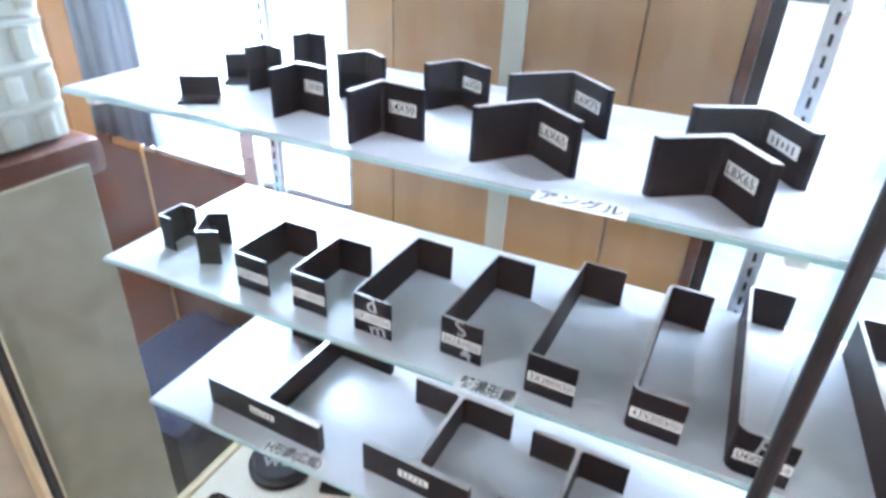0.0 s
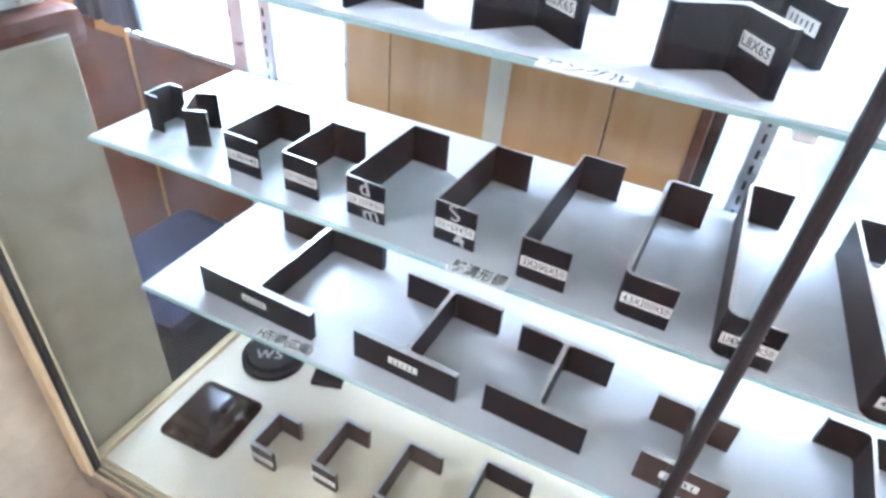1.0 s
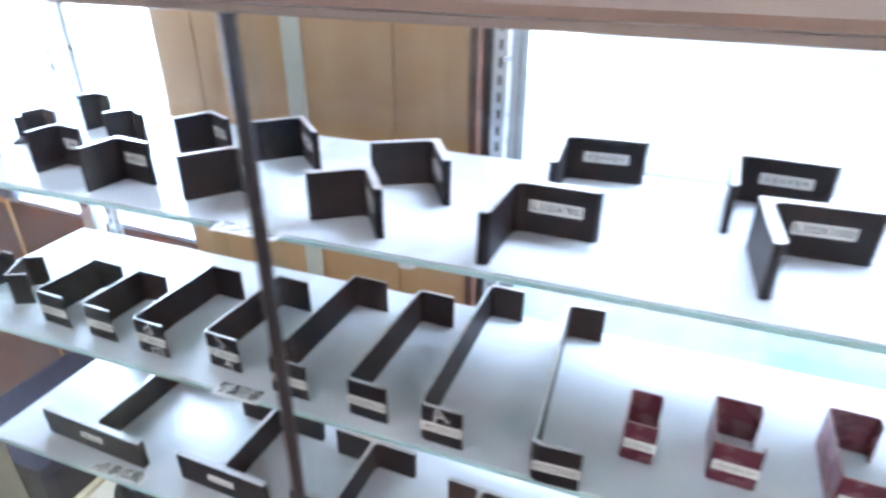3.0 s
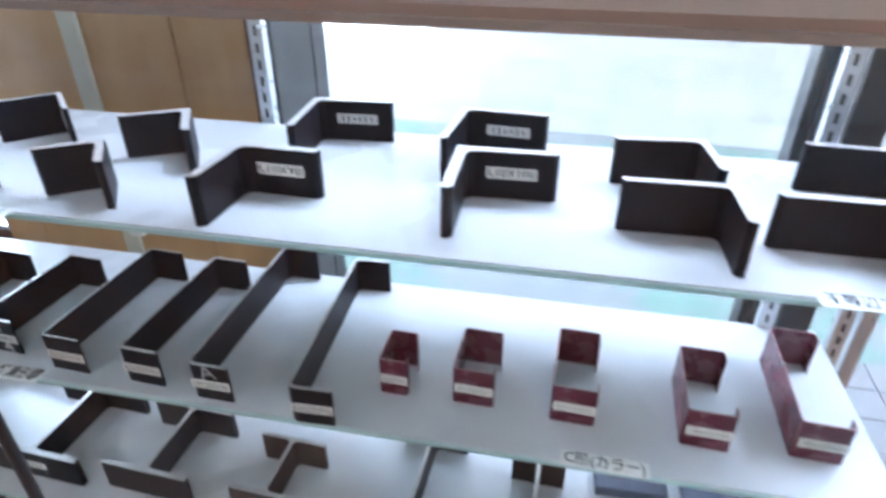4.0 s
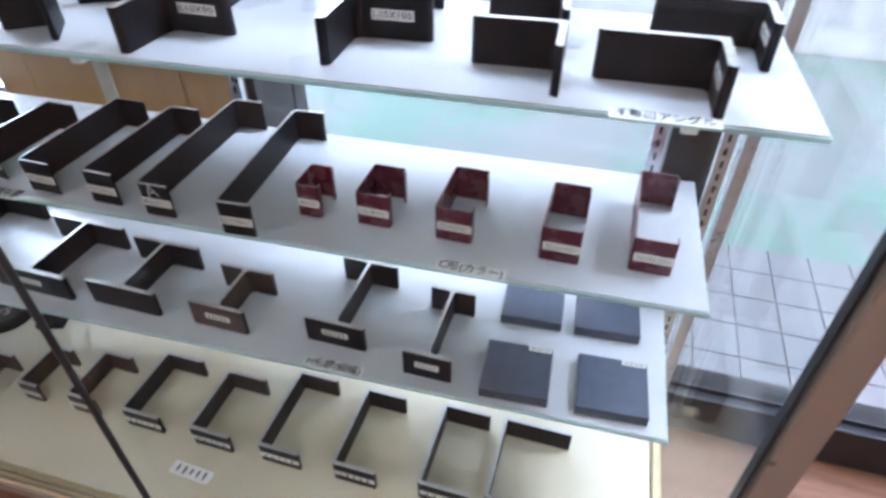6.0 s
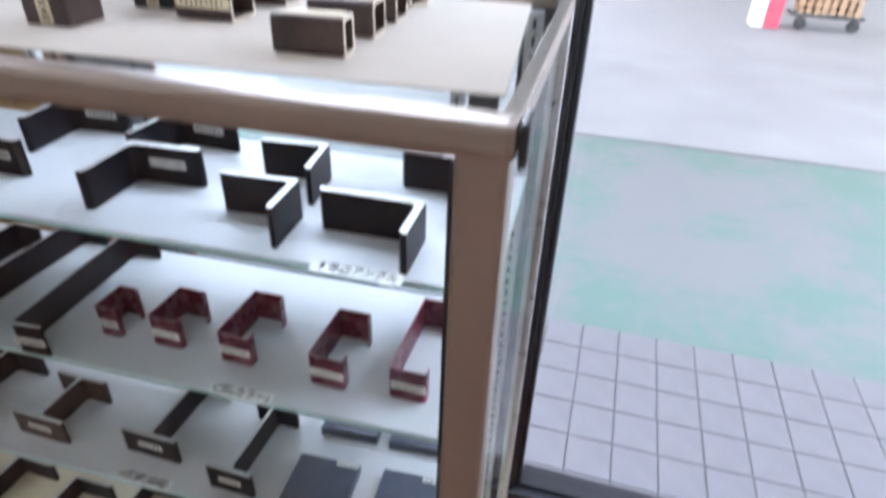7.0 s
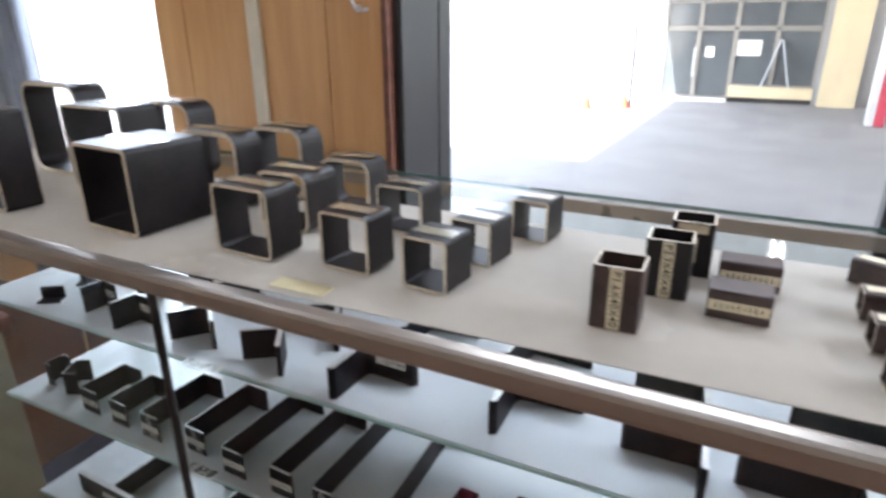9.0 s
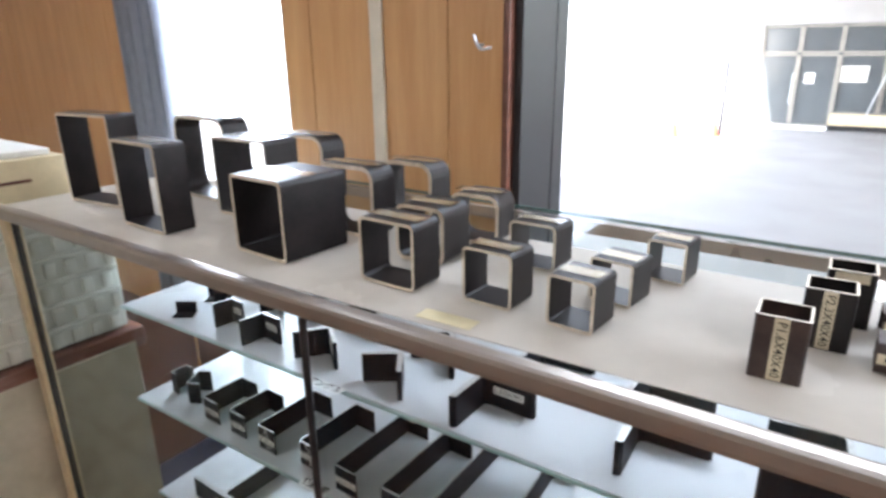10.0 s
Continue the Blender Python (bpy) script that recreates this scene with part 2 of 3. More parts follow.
def text_mesh(body, size, mat, width=0.0):
    """Flat writing as a mesh in the xy plane, centred, fitted to width."""
    cu = bpy.data.curves.new("writing", "FONT")
    cu.body, cu.size, cu.align_x, cu.align_y = body, size, "CENTER", "CENTER"
    cu.resolution_u, cu.offset = 2, (0.007 if body.isascii() else 0.012) * size
    tmp = bpy.data.objects.new("writing", cu)
    scene.collection.objects.link(tmp)
    bpy.context.view_layer.update()
    me = bpy.data.meshes.new_from_object(tmp.evaluated_get(bpy.context.evaluated_depsgraph_get()))
    bpy.data.objects.remove(tmp)
    me.materials.clear()
    me.materials.append(mat)
    xs = [v.co.x for v in me.vertices]
    if width and xs and max(xs) > min(xs):
        k = width / (max(xs) - min(xs))
        c = (max(xs) + min(xs)) / 2
        for v in me.vertices:
            v.co.x = (v.co.x - c) * k
    return me


def slip(parent, m, w, h, words="", mat=PAPER, bars=0, name="paper_label"):
    """A paper slip, w by h, lying in the xy plane of m, 0.6 mm proud, with its writing."""
    ob = part(name, box(-w / 2, w / 2, -h / 2, h / 2, 0, 0.0006), mat, parent, at=m)
    if words:
        part("writing", text_mesh(words, h * 0.92, INK, w * 0.9), None, ob, at=Matrix.Translation((0, 0, 0.0009)))
    elif bars:
        bm = bmesh.new()
        for k in range(bars):
            x = -w * 0.42 + w * 0.84 * (k + 0.5) / bars
            tall = h * (0.24, 0.3, 0.2)[k % 3]
            box(x - w * 0.11 / bars, x + w * 0.11 / bars, -tall, tall, 0.0006, 0.001, bm=bm)
        part("writing_bars", bm, INK, ob)
    return ob


def facing(x, y, z, yaw, spin=0):
    """A pose on an upright face: its x axis runs along yaw, its y axis up, its z axis out of the face."""
    return Matrix.Translation((x, y, z)) @ Euler((0, 0, radians(yaw))).to_matrix().to_4x4() @ Euler((radians(90), 0, 0)).to_matrix().to_4x4() @ Euler((0, 0, radians(spin))).to_matrix().to_4x4()


# ---- the room ----
WALL, GLASS_Y = 0.376, 0.55
SILL_L = 0.415
structure("floor", box(-3.2, 4.2, -4.2, GLASS_Y + 0.03, FLOOR - 0.1, FLOOR), FLOOR_WOOD, "brown wooden floor of the office", "floor")
structure("ceiling", box(-3.3, 4.3, -4.3, 0.62, 2.2, 2.3), PLASTER, "plain pale plaster ceiling of the office", "ceiling")
structure("wall_south", box(-3.3, 4.3, -4.3, -4.2, FLOOR, 2.2), PLASTER, "pale plaster wall at the rear of the office", "wall")
structure("wall_west", box(-3.3, -3.2, -4.2, WALL, FLOOR, 2.2), PLASTER, "pale plaster side wall of the office", "wall")
structure("wall_east", box(4.2, 4.3, -4.2, 0.62, FLOOR, 2.2), PLASTER, "pale plaster side wall of the office", "wall")
# unseen block, sized so that its shadow covers the near yard
structure("sun_block_wall", box(-7.5, 4.3, -4.3, 0.62, 2.3, 9.6), CONCRETE, "unseen grey block added over the office to shade the yard", "wall")


def panel_wall(name, x0, x1, joints, label):
    """A wall of upright veneer boards with open joints."""
    wall = structure(name, box(x0, x1, WALL + 0.012, GLASS_Y + 0.07, FLOOR, 2.2), WOOD_DARK, label, "wall")
    edges = [x0, *joints, x1]
    for a, b in zip(edges, edges[1:]):
        part("veneer_panel", box(a + 0.0015, b - 0.0015, WALL, WALL + 0.011, FLOOR + 0.002, 2.198, 0.001), WOOD, wall)
    return wall


pier = panel_wall("wall_pier", -0.325, 0.262, [-0.235, -0.035, 0.14], "orange wood-veneer panelled pier between two windows")
part("batten", box(-0.051, -0.018, WALL - 0.008, WALL - 0.001, FLOOR, 2.198, 0.002), BATTEN, pier, "cream cover strip")
part("corner_trim", box(0.2625, 0.276, WALL - 0.004, GLASS_Y, FLOOR, 2.198, 0.002), WOOD_DARK, pier, "brown wooden corner trim")
left = panel_wall("wall_left", -3.2, -1.25, [-2.6, -2.2, -1.83, -1.476], "orange wood-veneer panelled wall beside the curtain")
for a, b in ((-1.2485, -1.1285), (-1.1255, -0.9)):
    part("veneer_panel", box(a, b, WALL, WALL + 0.007, FLOOR + 0.002, 2.198, 0.001), WOOD, left)
part("dado", box(-1.9, -0.902, WALL - 0.005, WALL - 0.001, FLOOR, SILL_L, 0.001), WOOD_DARK, left, "dark red-brown dado board")
part("corner_trim", box(-1.04, -0.995, WALL - 0.006, WALL + 0.0025, SILL_L + 0.001, 2.198, 0.002), WOOD_DARK, left, "brown wooden window trim")
structure("wall_below_window", box(-1.25, -0.325, WALL + 0.0075, GLASS_Y + 0.07, FLOOR, SILL_L), WOOD_DARK, "dark brown wooden wall below the small window", "wall")
structure("wall_above_window", box(-1.25, -0.325, WALL + 0.0075, GLASS_Y + 0.07, 2.0, 2.2), WOOD_DARK, "dark brown wooden lintel above the small window", "wall")
structure("wall_right", box(2.6, 4.2, GLASS_Y - 0.03, GLASS_Y + 0.07, FLOOR, 2.2), PLASTER, "pale wall at the end of the shop window", "wall")
structure("wall_lintel", box(0.276, 2.6, GLASS_Y - 0.03, GLASS_Y + 0.07, 1.95, 2.2), DARK, "dark lintel over the shop window", "wall")

hook = tagged(part("coat_hook", rod((0, 0, 0), (0, -0.02, 0.0), 0.003), ALU, at=Matrix.Translation((0.219, WALL, 1.247))), "small bent metal hook screwed into the veneer panel", "hook")
bm = rod((0, -0.02, 0.0), (0.012, -0.024, -0.008), 0.0028)
rod((0.012, -0.024, -0.008), (0.03, -0.022, -0.004), 0.0028, bm)
rod((0, -0.02, 0), (-0.006, -0.022, 0.018), 0.0028, bm)
part("hook_arm", bm, ALU, hook)


def window(name, x0, x1, y, z0, z1, mat, label, w=0.03, deep=0.05):
    win = thing(name, Matrix.Translation((0, y, 0)), label, "window", kind="structure")
    for a, b, c, d in ((x0, x0 + w, z0, z1), (x1 - w, x1, z0, z1), (x0 + w, x1 - w, z0, z0 + w), (x0 + w, x1 - w, z1 - w, z1)):
        part("window_frame", box(a, b, -deep / 2, deep / 2, c, d, 0.003), mat, win)
    p = part("pane", box(x0 + w, x1 - w, -0.003, 0.003, z0 + w, z1 - w), PANE, win)
    p.visible_shadow = False
    return win


win1 = window("window_1", -1.25, -0.325, WALL + 0.018, SILL_L, 2.0, ALU, "bright aluminium window beside the curtain", 0.012, 0.02)
part("window_sill", box(-1.25, -0.325, 0.0105, 0.235, SILL_L + 0.0005, SILL_L + 0.009, 0.002), WHITE, win1, "white painted outer sill")
win2 = window("window_2", 0.276, 1.0745, GLASS_Y, FLOOR + 0.13, 1.95, DARK, "tall dark-framed shop window onto the yard", 0.018)
part("jamb", box(0.277, 0.294, -0.16, -0.03, FLOOR, 1.95, 0.002), DARK, win2, "dark bronze window jamb")
win3 = window("window_3", 1.1505, 2.6, GLASS_Y, FLOOR + 0.13, 1.95, BLACK, "black-framed glazed door beside the display case", 0.012)
post = tagged(part("window_post", box(1.075, 1.150, 0.515, 0.59, FLOOR, 1.95, 0.004), BLACK), "black metal post between shop window and glazed door", "post", kind="structure")
tagged(part("threshold", box(0.276, 2.6, GLASS_Y - 0.05, GLASS_Y + 0.05, FLOOR, FLOOR + 0.129, 0.006), BLACK), "black metal threshold under the glazing", "threshold", kind="structure")

# pleated curtain
bm = bmesh.new()
prev = None
for k in range(61):
    x = -0.985 + 0.205 * k / 60
    y = WALL - 0.032 + 0.014 * math.sin(k * 0.85) + 0.005 * math.sin(k * 2.1)
    row = [bm.verts.new((x + 0.004 * math.sin(z * 3 + k), y, z)) for z in (0.46, 0.7, 1.3, 2.0)]
    if prev:
        for a in range(3):
            bm.faces.new([prev[a], row[a], row[a + 1], prev[a + 1]])
    prev = row
curtain = part("curtain", bm, CURTAIN, smooth=True)
curtain.modifiers.new("thickness", "SOLIDIFY").thickness = 0.002
tagged(curtain, "grey pleated fabric curtain beside the bright window", "curtain")

# twin-tube ceiling fixtures added out of view to go with the fill lamps
for lx in (-1.2, 2.2):
    lamp = thing("added_ceiling_light", Matrix.Translation((lx, -2.4, 2.2)), "added white twin-tube ceiling light, unseen, brightening the office", "ceiling light", "office ceiling lights")
    part("housing", box(-0.12, 0.12, -0.62, 0.62, -0.05, -0.001, 0.006), WHITE, lamp)
    for dx in (-0.06, 0.06):
        part("tube", rod((dx, -0.58, -0.07), (dx, 0.58, -0.07), 0.015), GLOW, lamp)

# ---- the display case ----
TURN = 1.6
CASE = pose(0.38, -0.195, 0, 0, 0, TURN)
BASE, SH_C, SH_B, SH_A, TOP = -0.045, 0.249, 0.5, 0.7355, 0.9815
case = thing("display_case", CASE, "glass display case with champagne aluminium frame and white shelves", "display case")
U0, U1, V1 = -0.835, 0.785, 0.50
part("stand", box(U0 + 0.01, U1 - 0.01, 0.015, V1 - 0.01, FLOOR, BASE - 0.035, 0.004), WOOD_DARK, case, "dark brown wooden stand")
part("base_sheet", box(U0 + 0.02, U1 - 0.02, 0.034, V1 - 0.02, BASE - 0.004, BASE), BASE_PAPER, case, "yellowed white base sheet")
part("bottom_board", box(U0 + 0.015, U1 - 0.015, 0.03, V1 - 0.015, BASE - 0.034, BASE - 0.005), FRAME_CREAM, case)
part("bottom_rail", box(U0, U1, 0.0, 0.03, BASE - 0.04, BASE - 0.008, 0.004), FRAME, case)
for v in (0.004, 0.014, 0.024):
    part("track_rib", box(U0 + 0.02, U1 - 0.02, v, v + 0.003, BASE - 0.008, BASE + 0.001), FRAME_CREAM, case)
for a, b, c, d in ((U0, U1, 0.47, 0.5), (U0, U0 + 0.016, 0.03, 0.47), (U1 - 0.016, U1, 0.03, 0.47)):
    part("base_rail", box(a, b, c, d, BASE - 0.04, BASE + 0.006, 0.003), FRAME_CREAM, case)
# corner posts
part("corner_post", box(U0, U0 + 0.028, 0.0, 0.026, BASE - 0.008, TOP - 0.0198, 0.004), FRAME_CREAM, case)
part("corner_post", box(U1 - 0.032, U1, 0.0, 0.026, BASE - 0.008, TOP - 0.0198, 0.004), FRAME, case)
for u in (U0, U1 - 0.02):
    part("corner_post", box(u, u + 0.02, V1 - 0.02, V1, BASE, TOP - 0.008, 0.003), ALU, case)
for u in (U0 + 0.028, U1 - 0.036):
    part("post_seal", box(u, u + 0.0025, 0.008, 0.02, BASE, TOP - 0.034), BLACK, case)
# front rail with rounded nose and dark end cap
rail = part("front_rail", box(U0, U1 + 0.004, -0.014, 0.008, TOP - 0.0195, TOP + 0.003, 0.006), FRAME, case)
part("door_track", box(U0 + 0.029, U1 - 0.037, -0.001, 0.026, TOP - 0.025, TOP - 0.0197, 0.001), FRAME, case)
part("end_cap", box(U1 + 0.0045, U1 + 0.010, -0.015, 0.010, TOP - 0.021, TOP + 0.0045, 0.003), BLACK, rail)
for a, b, c, d in ((U0, U0 + 0.012, 0.026, V1), (U1 - 0.012, U1, 0.026, V1), (U0 + 0.012, U1 - 0.012, V1 - 0.012, V1)):
    part("top_rail", box(a, b, c, d, TOP - 0.03, TOP - 0.009, 0.002), FRAME, case)
# glass
for name, dims in (("top_glass", (U0, U1, 0.0085, V1 + 0.004, TOP - 0.008, TOP - 0.0025)), ("side_glass", (U0 + 0.004, U0 + 0.009, 0.028, V1 - 0.021, BASE, TOP - 0.031)),
                   ("side_glass", (U1 - 0.009, U1 - 0.004, 0.028, V1 - 0.021, BASE, TOP - 0.031)), ("back_glass", (U0 + 0.021, U1 - 0.021, V1 - 0.008, V1 - 0.003, BASE, TOP - 0.031))):
    g = part(name, box(*dims, 0.0006), PANE, case)
    g.visible_shadow = False
part("top_glass_edge", box(U0 + 0.002, U1 - 0.002, V1 + 0.0045, V1 + 0.0065, TOP - 0.008, TOP - 0.0025), GLASS_EDGE, case, "dark green glass edge")
# sliding glass doors
for u0, u1, v in ((U0 + 0.033, -0.034, 0.010), (-0.042, U1 - 0.037, 0.018)):
    g = part("sliding_door", box(u0, u1, v, v + 0.004, BASE - 0.006, TOP - 0.026, 0.0005), PANE, case)
    g.visible_shadow = False
# back pilasters with slots
SLOT = mesh_of(box(-0.002, 0.002, -0.0005, 0.0005, 0, 0.012), BLACK, "slot")
for u in (-0.755, -0.028, 0.65, 0.742):
    pil = part("pilaster", box(u - 0.01, u + 0.01, V1 - 0.034, V1 - 0.021, BASE, TOP - 0.031, 0.002), ALU, case)
    for k in range(46):
        part("slot", SLOT, None, pil, at=Matrix.Translation((u, V1 - 0.034, BASE + 0.03 + k * 0.021)))
# dark bar between the two right-hand pilasters
part("pilaster_dark_bar", box(0.665, 0.705, V1 - 0.03, V1 - 0.022, BASE, TOP - 0.031), DARK, case)
# solid bar put in for the left pilaster's reflection in the glass
part("pilaster_reflection", box(-0.826, -0.795, V1 - 0.036, V1 - 0.022, BASE + 0.01, TOP - 0.035, 0.002), ALU, case)
# door stile
part("door_stile", rod((-0.038, 0.0, BASE - 0.006), (-0.038, 0.0, TOP - 0.0252), 0.0048), DARK, case, "thin dark metal door stile")


def shelf(z, u0, u1, v0, v1):
    s = part("shelf", box(u0, u1, v0, v1, z - 0.007, z - 0.002, 0.0006), SHELF_GLASS, case, "white-topped glass shelf with a green edge", at=pose(0, 0, 0, 0, 0, 0.75))
    part("shelf_sheet", box(u0 + 0.002, u1 - 0.002, v0 + 0.002, v1 - 0.002, z - 0.0018, z), SHEET, s)
    for u in (-0.755, -0.028, 0.645):
        arm = box(u - 0.003, u + 0.003, v0 + 0.05, V1 - 0.03, z - 0.02, z - 0.0085, 0.001)
        part("bracket", arm, ALU, s)
        part("bracket_clip", box(u - 0.008, u + 0.008, v0 + 0.012, v0 + 0.036, z - 0.02, z - 0.0085, 0.003), WHITE, s)


shelf(SH_C, -0.790, 0.733, 0.180, 0.463)
shelf(SH_B, -0.806, 0.722, 0.180, 0.464)
shelf(SH_A, -0.782, 0.760, 0.171, 0.461)

# ribbed mat on the top glass
bm = bmesh.new()
n_rib = 90
rows = []
for k in range(n_rib * 2 + 1):
    # the mat lies a little askew: left end, bend and right end of each rib
    f, z = k / (n_rib * 2), TOP - 0.0005 + (0.0012 if k % 2 else 0.0)
    rows.append([bm.verts.new((x0 + (x1 - x0) * f, y0 + (y1 - y0) * f, z)) for x0, y0, x1, y1 in ((-0.435, -0.206, -0.44, 0.14), (0.10, -0.198, 0.09, 0.122), (1.152, -0.133, 1.122, 0.153))])
for a, b in zip(rows, rows[1:]):
    for k in (0, 1):
        bm.faces.new([a[k], a[k + 1], b[k + 1], b[k]])
mat_ob = part("ribbed_mat", bm, MAT, None)
mat_ob.modifiers.new("thickness", "SOLIDIFY").thickness = 0.0018
tagged(mat_ob, "white ribbed plastic mat lying on the case's glass top", "mat")

# ---- shelf A: steel angles ----
def angle(x, y, z, phi, l1, l2, t, words="", on=2, height=0.05, bars=0, tilt=0.0, mats=None):
    """Steel angle standing on end: corner at (x, y), legs along phi and phi + 90."""
    a = t
    out = [(0, 0), (l1, 0), (l1, a * 0.6), (l1 - a * 0.4, a), (a * 1.9, a), (a * 1.25, a * 1.25), (a, a * 1.9), (a, l2 - a * 0.4), (a * 0.6, l2), (0, l2)]
    ob = part("steel_angle", prism(out, height), mats or [STEEL, CUT], at=pose(x, y, z, 0, 0, phi))
    if words or bars:
        w, h = min(0.05, 0.6 * (l2 if on == 2 else l1)), 0.012
        if on == 2:
            m = Matrix.Translation((t, l2 * 0.55, height * 0.56)) @ Euler((radians(90), 0, radians(90))).to_matrix().to_4x4()
        else:
            m = facing(l1 * 0.5, t, height * 0.56, 180)
        slip(ob, m, w, h, words, PAPER, bars)
    return tagged(ob, "dark steel angle " + ("with paper size label " if words or bars else "") + "standing on upper shelf", "steel angle", "steel angles on the upper shelf")


angle(-0.139, 0.033, SH_A, 265, 0.041, 0.041, 0.003, "L3X40")
angle(-0.033, 0.025, SH_A, 265, 0.051, 0.052, 0.004, "L4X50")
angle(0.116, 0.053, SH_A, 233, 0.067, 0.067, 0.006, "L6X65")
angle(0.278, 0.053, SH_A, 217, 0.066, 0.065, 0.008, "L8X65")
angle(-0.223, 0.079, SH_A, 257, 0.029, 0.030, 0.003)
angle(-0.232, 0.168, SH_A, 262, 0.029, 0.030, 0.003)
angle(-0.113, 0.125, SH_A, 241, 0.040, 0.041, 0.005)
angle(-0.010, 0.153, SH_A, 245, 0.051, 0.050, 0.006, "L6X50")
angle(0.111, 0.179, SH_A, 227, 0.077, 0.077, 0.006, "L6X75")
angle(0.305, 0.162, SH_A, 212, 0.078, 0.077, 0.009, bars=5)
angle(0.413, 0.078, SH_A, 270, 0.090, 0.090, 0.01, "L10X90")
angle(0.631, 0.120, SH_A, 274, 0.098, 0.101, 0.01, "L10X100")
angle(0.428, 0.234, SH_A, 276, 0.101, 0.097, 0.008, bars=6)
angle(0.612, 0.241, SH_A, 268, 0.103, 0.099, 0.007, bars=6)
angle(0.886, 0.089, SH_A, 184, 0.097, 0.072, 0.008)
angle(1.039, 0.086, SH_A, 182, 0.122, 0.073, 0.009, bars=5)
angle(0.873, 0.197, SH_A, 188, 0.091, 0.078, 0.008)
angle(1.093, 0.215, SH_A, 180, 0.124, 0.077, 0.009, bars=5)
for x, y, s, rz in ((-0.235, 0.015, 0.025, 36), (-0.255, 0.103, 0.03, 38)):
    out = [(0, 0), (s, 0), (s, 0.003), (0.003, 0.003), (0.003, s), (0, s)]
    lying = Matrix(((0, 0, -1, 0), (-1, 0, 0, 0), (0, 1, 0, 0), (0, 0, 0, 1)))
    ob = part("small_steel_angle", prism(out, 0.042), [STEEL, CUT], at=pose(x, y, SH_A, 0, 0, rz) @ lying)
    tagged(ob, "small dark steel angle lying on the upper shelf", "steel angle", "steel angles on the upper shelf")


# ---- shelf B: light channels and red lipped channels ----
def channel(x, y, z, w, d, t, words="", rot=0.0, height=0.05, lip=0.0, mats=None, r=0.004, mark="", label="", group="", bars=0):
    """A channel on end: web from (x, y) backwards, flanges to the right, slip on the front flange."""
    path = [(w, 0), (0, 0), (0, d), (w, d)]
    if lip:
        path = [(w, lip), (w, 0), (0, 0), (0, d), (w, d), (w, d - lip)]
    ob = part("steel_channel", prism(stroke(path, -t, r), height), mats or [STEEL, CUT], at=pose(x, y, z, 0, 0, rot))
    if words or bars:
        slip(ob, facing(w * 0.53, -0.0001, height * 0.45, 0), w * 0.93, 0.012, words, PAPER, bars)
    for k, ch in enumerate(mark):
        part("chalk_mark", text_mesh(ch, 0.029, CHALK), None, ob, "white chalk mark", at=facing(w * (0.5 + 0.15 * (k % 2)), -0.0004, height * (0.8 - 0.62 * k), 0, 15))
    return tagged(ob, label, "steel channel", group)


LAB = "dark steel channel standing on the middle shelf"
GRP = "light channels on the middle shelf"
channel(-0.386, 0.013, SH_B, 0.024, 0.043, 0.0023, label=LAB, group=GRP)
channel(-0.310, 0.005, SH_B, 0.030, 0.056, 0.0023, rot=30, label=LAB, group=GRP)
LAB += " with size label"
channel(-0.233, -0.006, SH_B, 0.054, 0.10, 0.0023, "2X80X40", label=LAB, group=GRP)
channel(-0.145, -0.005, SH_B, 0.051, 0.10, 0.0023, "2X100X50", label=LAB, group=GRP)
channel(-0.056, -0.004, SH_B, 0.052, 0.152, 0.0023, "2X150X50", mark="dm", label=LAB.replace("dark", "chalk-marked dark"), group=GRP)
channel(0.050, 0.009, SH_B, 0.051, 0.153, 0.003, "3X150X50", mark="S4", rot=-1, label=LAB.replace("dark", "chalk-marked dark"), group=GRP)
channel(0.154, -0.002, SH_B, 0.053, 0.206, 0.0023, "2X200X50", label=LAB, group=GRP)
channel(0.257, -0.000, SH_B, 0.052, 0.206, 0.0045, "4.5X200X50", r=0.009, label=LAB, group=GRP)
channel(0.350, -0.005, SH_B, 0.051, 0.262, 0.004, "U4X250X50", rot=1.5, r=0.011, mark="A", label=LAB.replace("dark", "chalk-marked dark"), group=GRP)
channel(0.476, -0.013, SH_B, 0.051, 0.264, 0.0045, "4.5X250X50", rot=4.5, r=0.011, label=LAB, group=GRP)
RLAB, RGRP = "dark red primer-painted lipped steel channel with a paper label", "red lipped channels on the middle shelf"
for x, y, w, d, lip in ((0.557, 0.054, 0.034, 0.054, 0.010), (0.642, 0.059, 0.047, 0.074, 0.012), (0.752, 0.058, 0.049, 0.102, 0.015), (0.889, 0.056, 0.050, 0.104, 0.015), (0.998, 0.066, 0.051, 0.156, 0.015)):
    channel(x, y, SH_B, w, d, 0.0016, lip=lip, mats=[PRIMER, PRIMER_EDGE], label=RLAB, group=RGRP, bars=9)


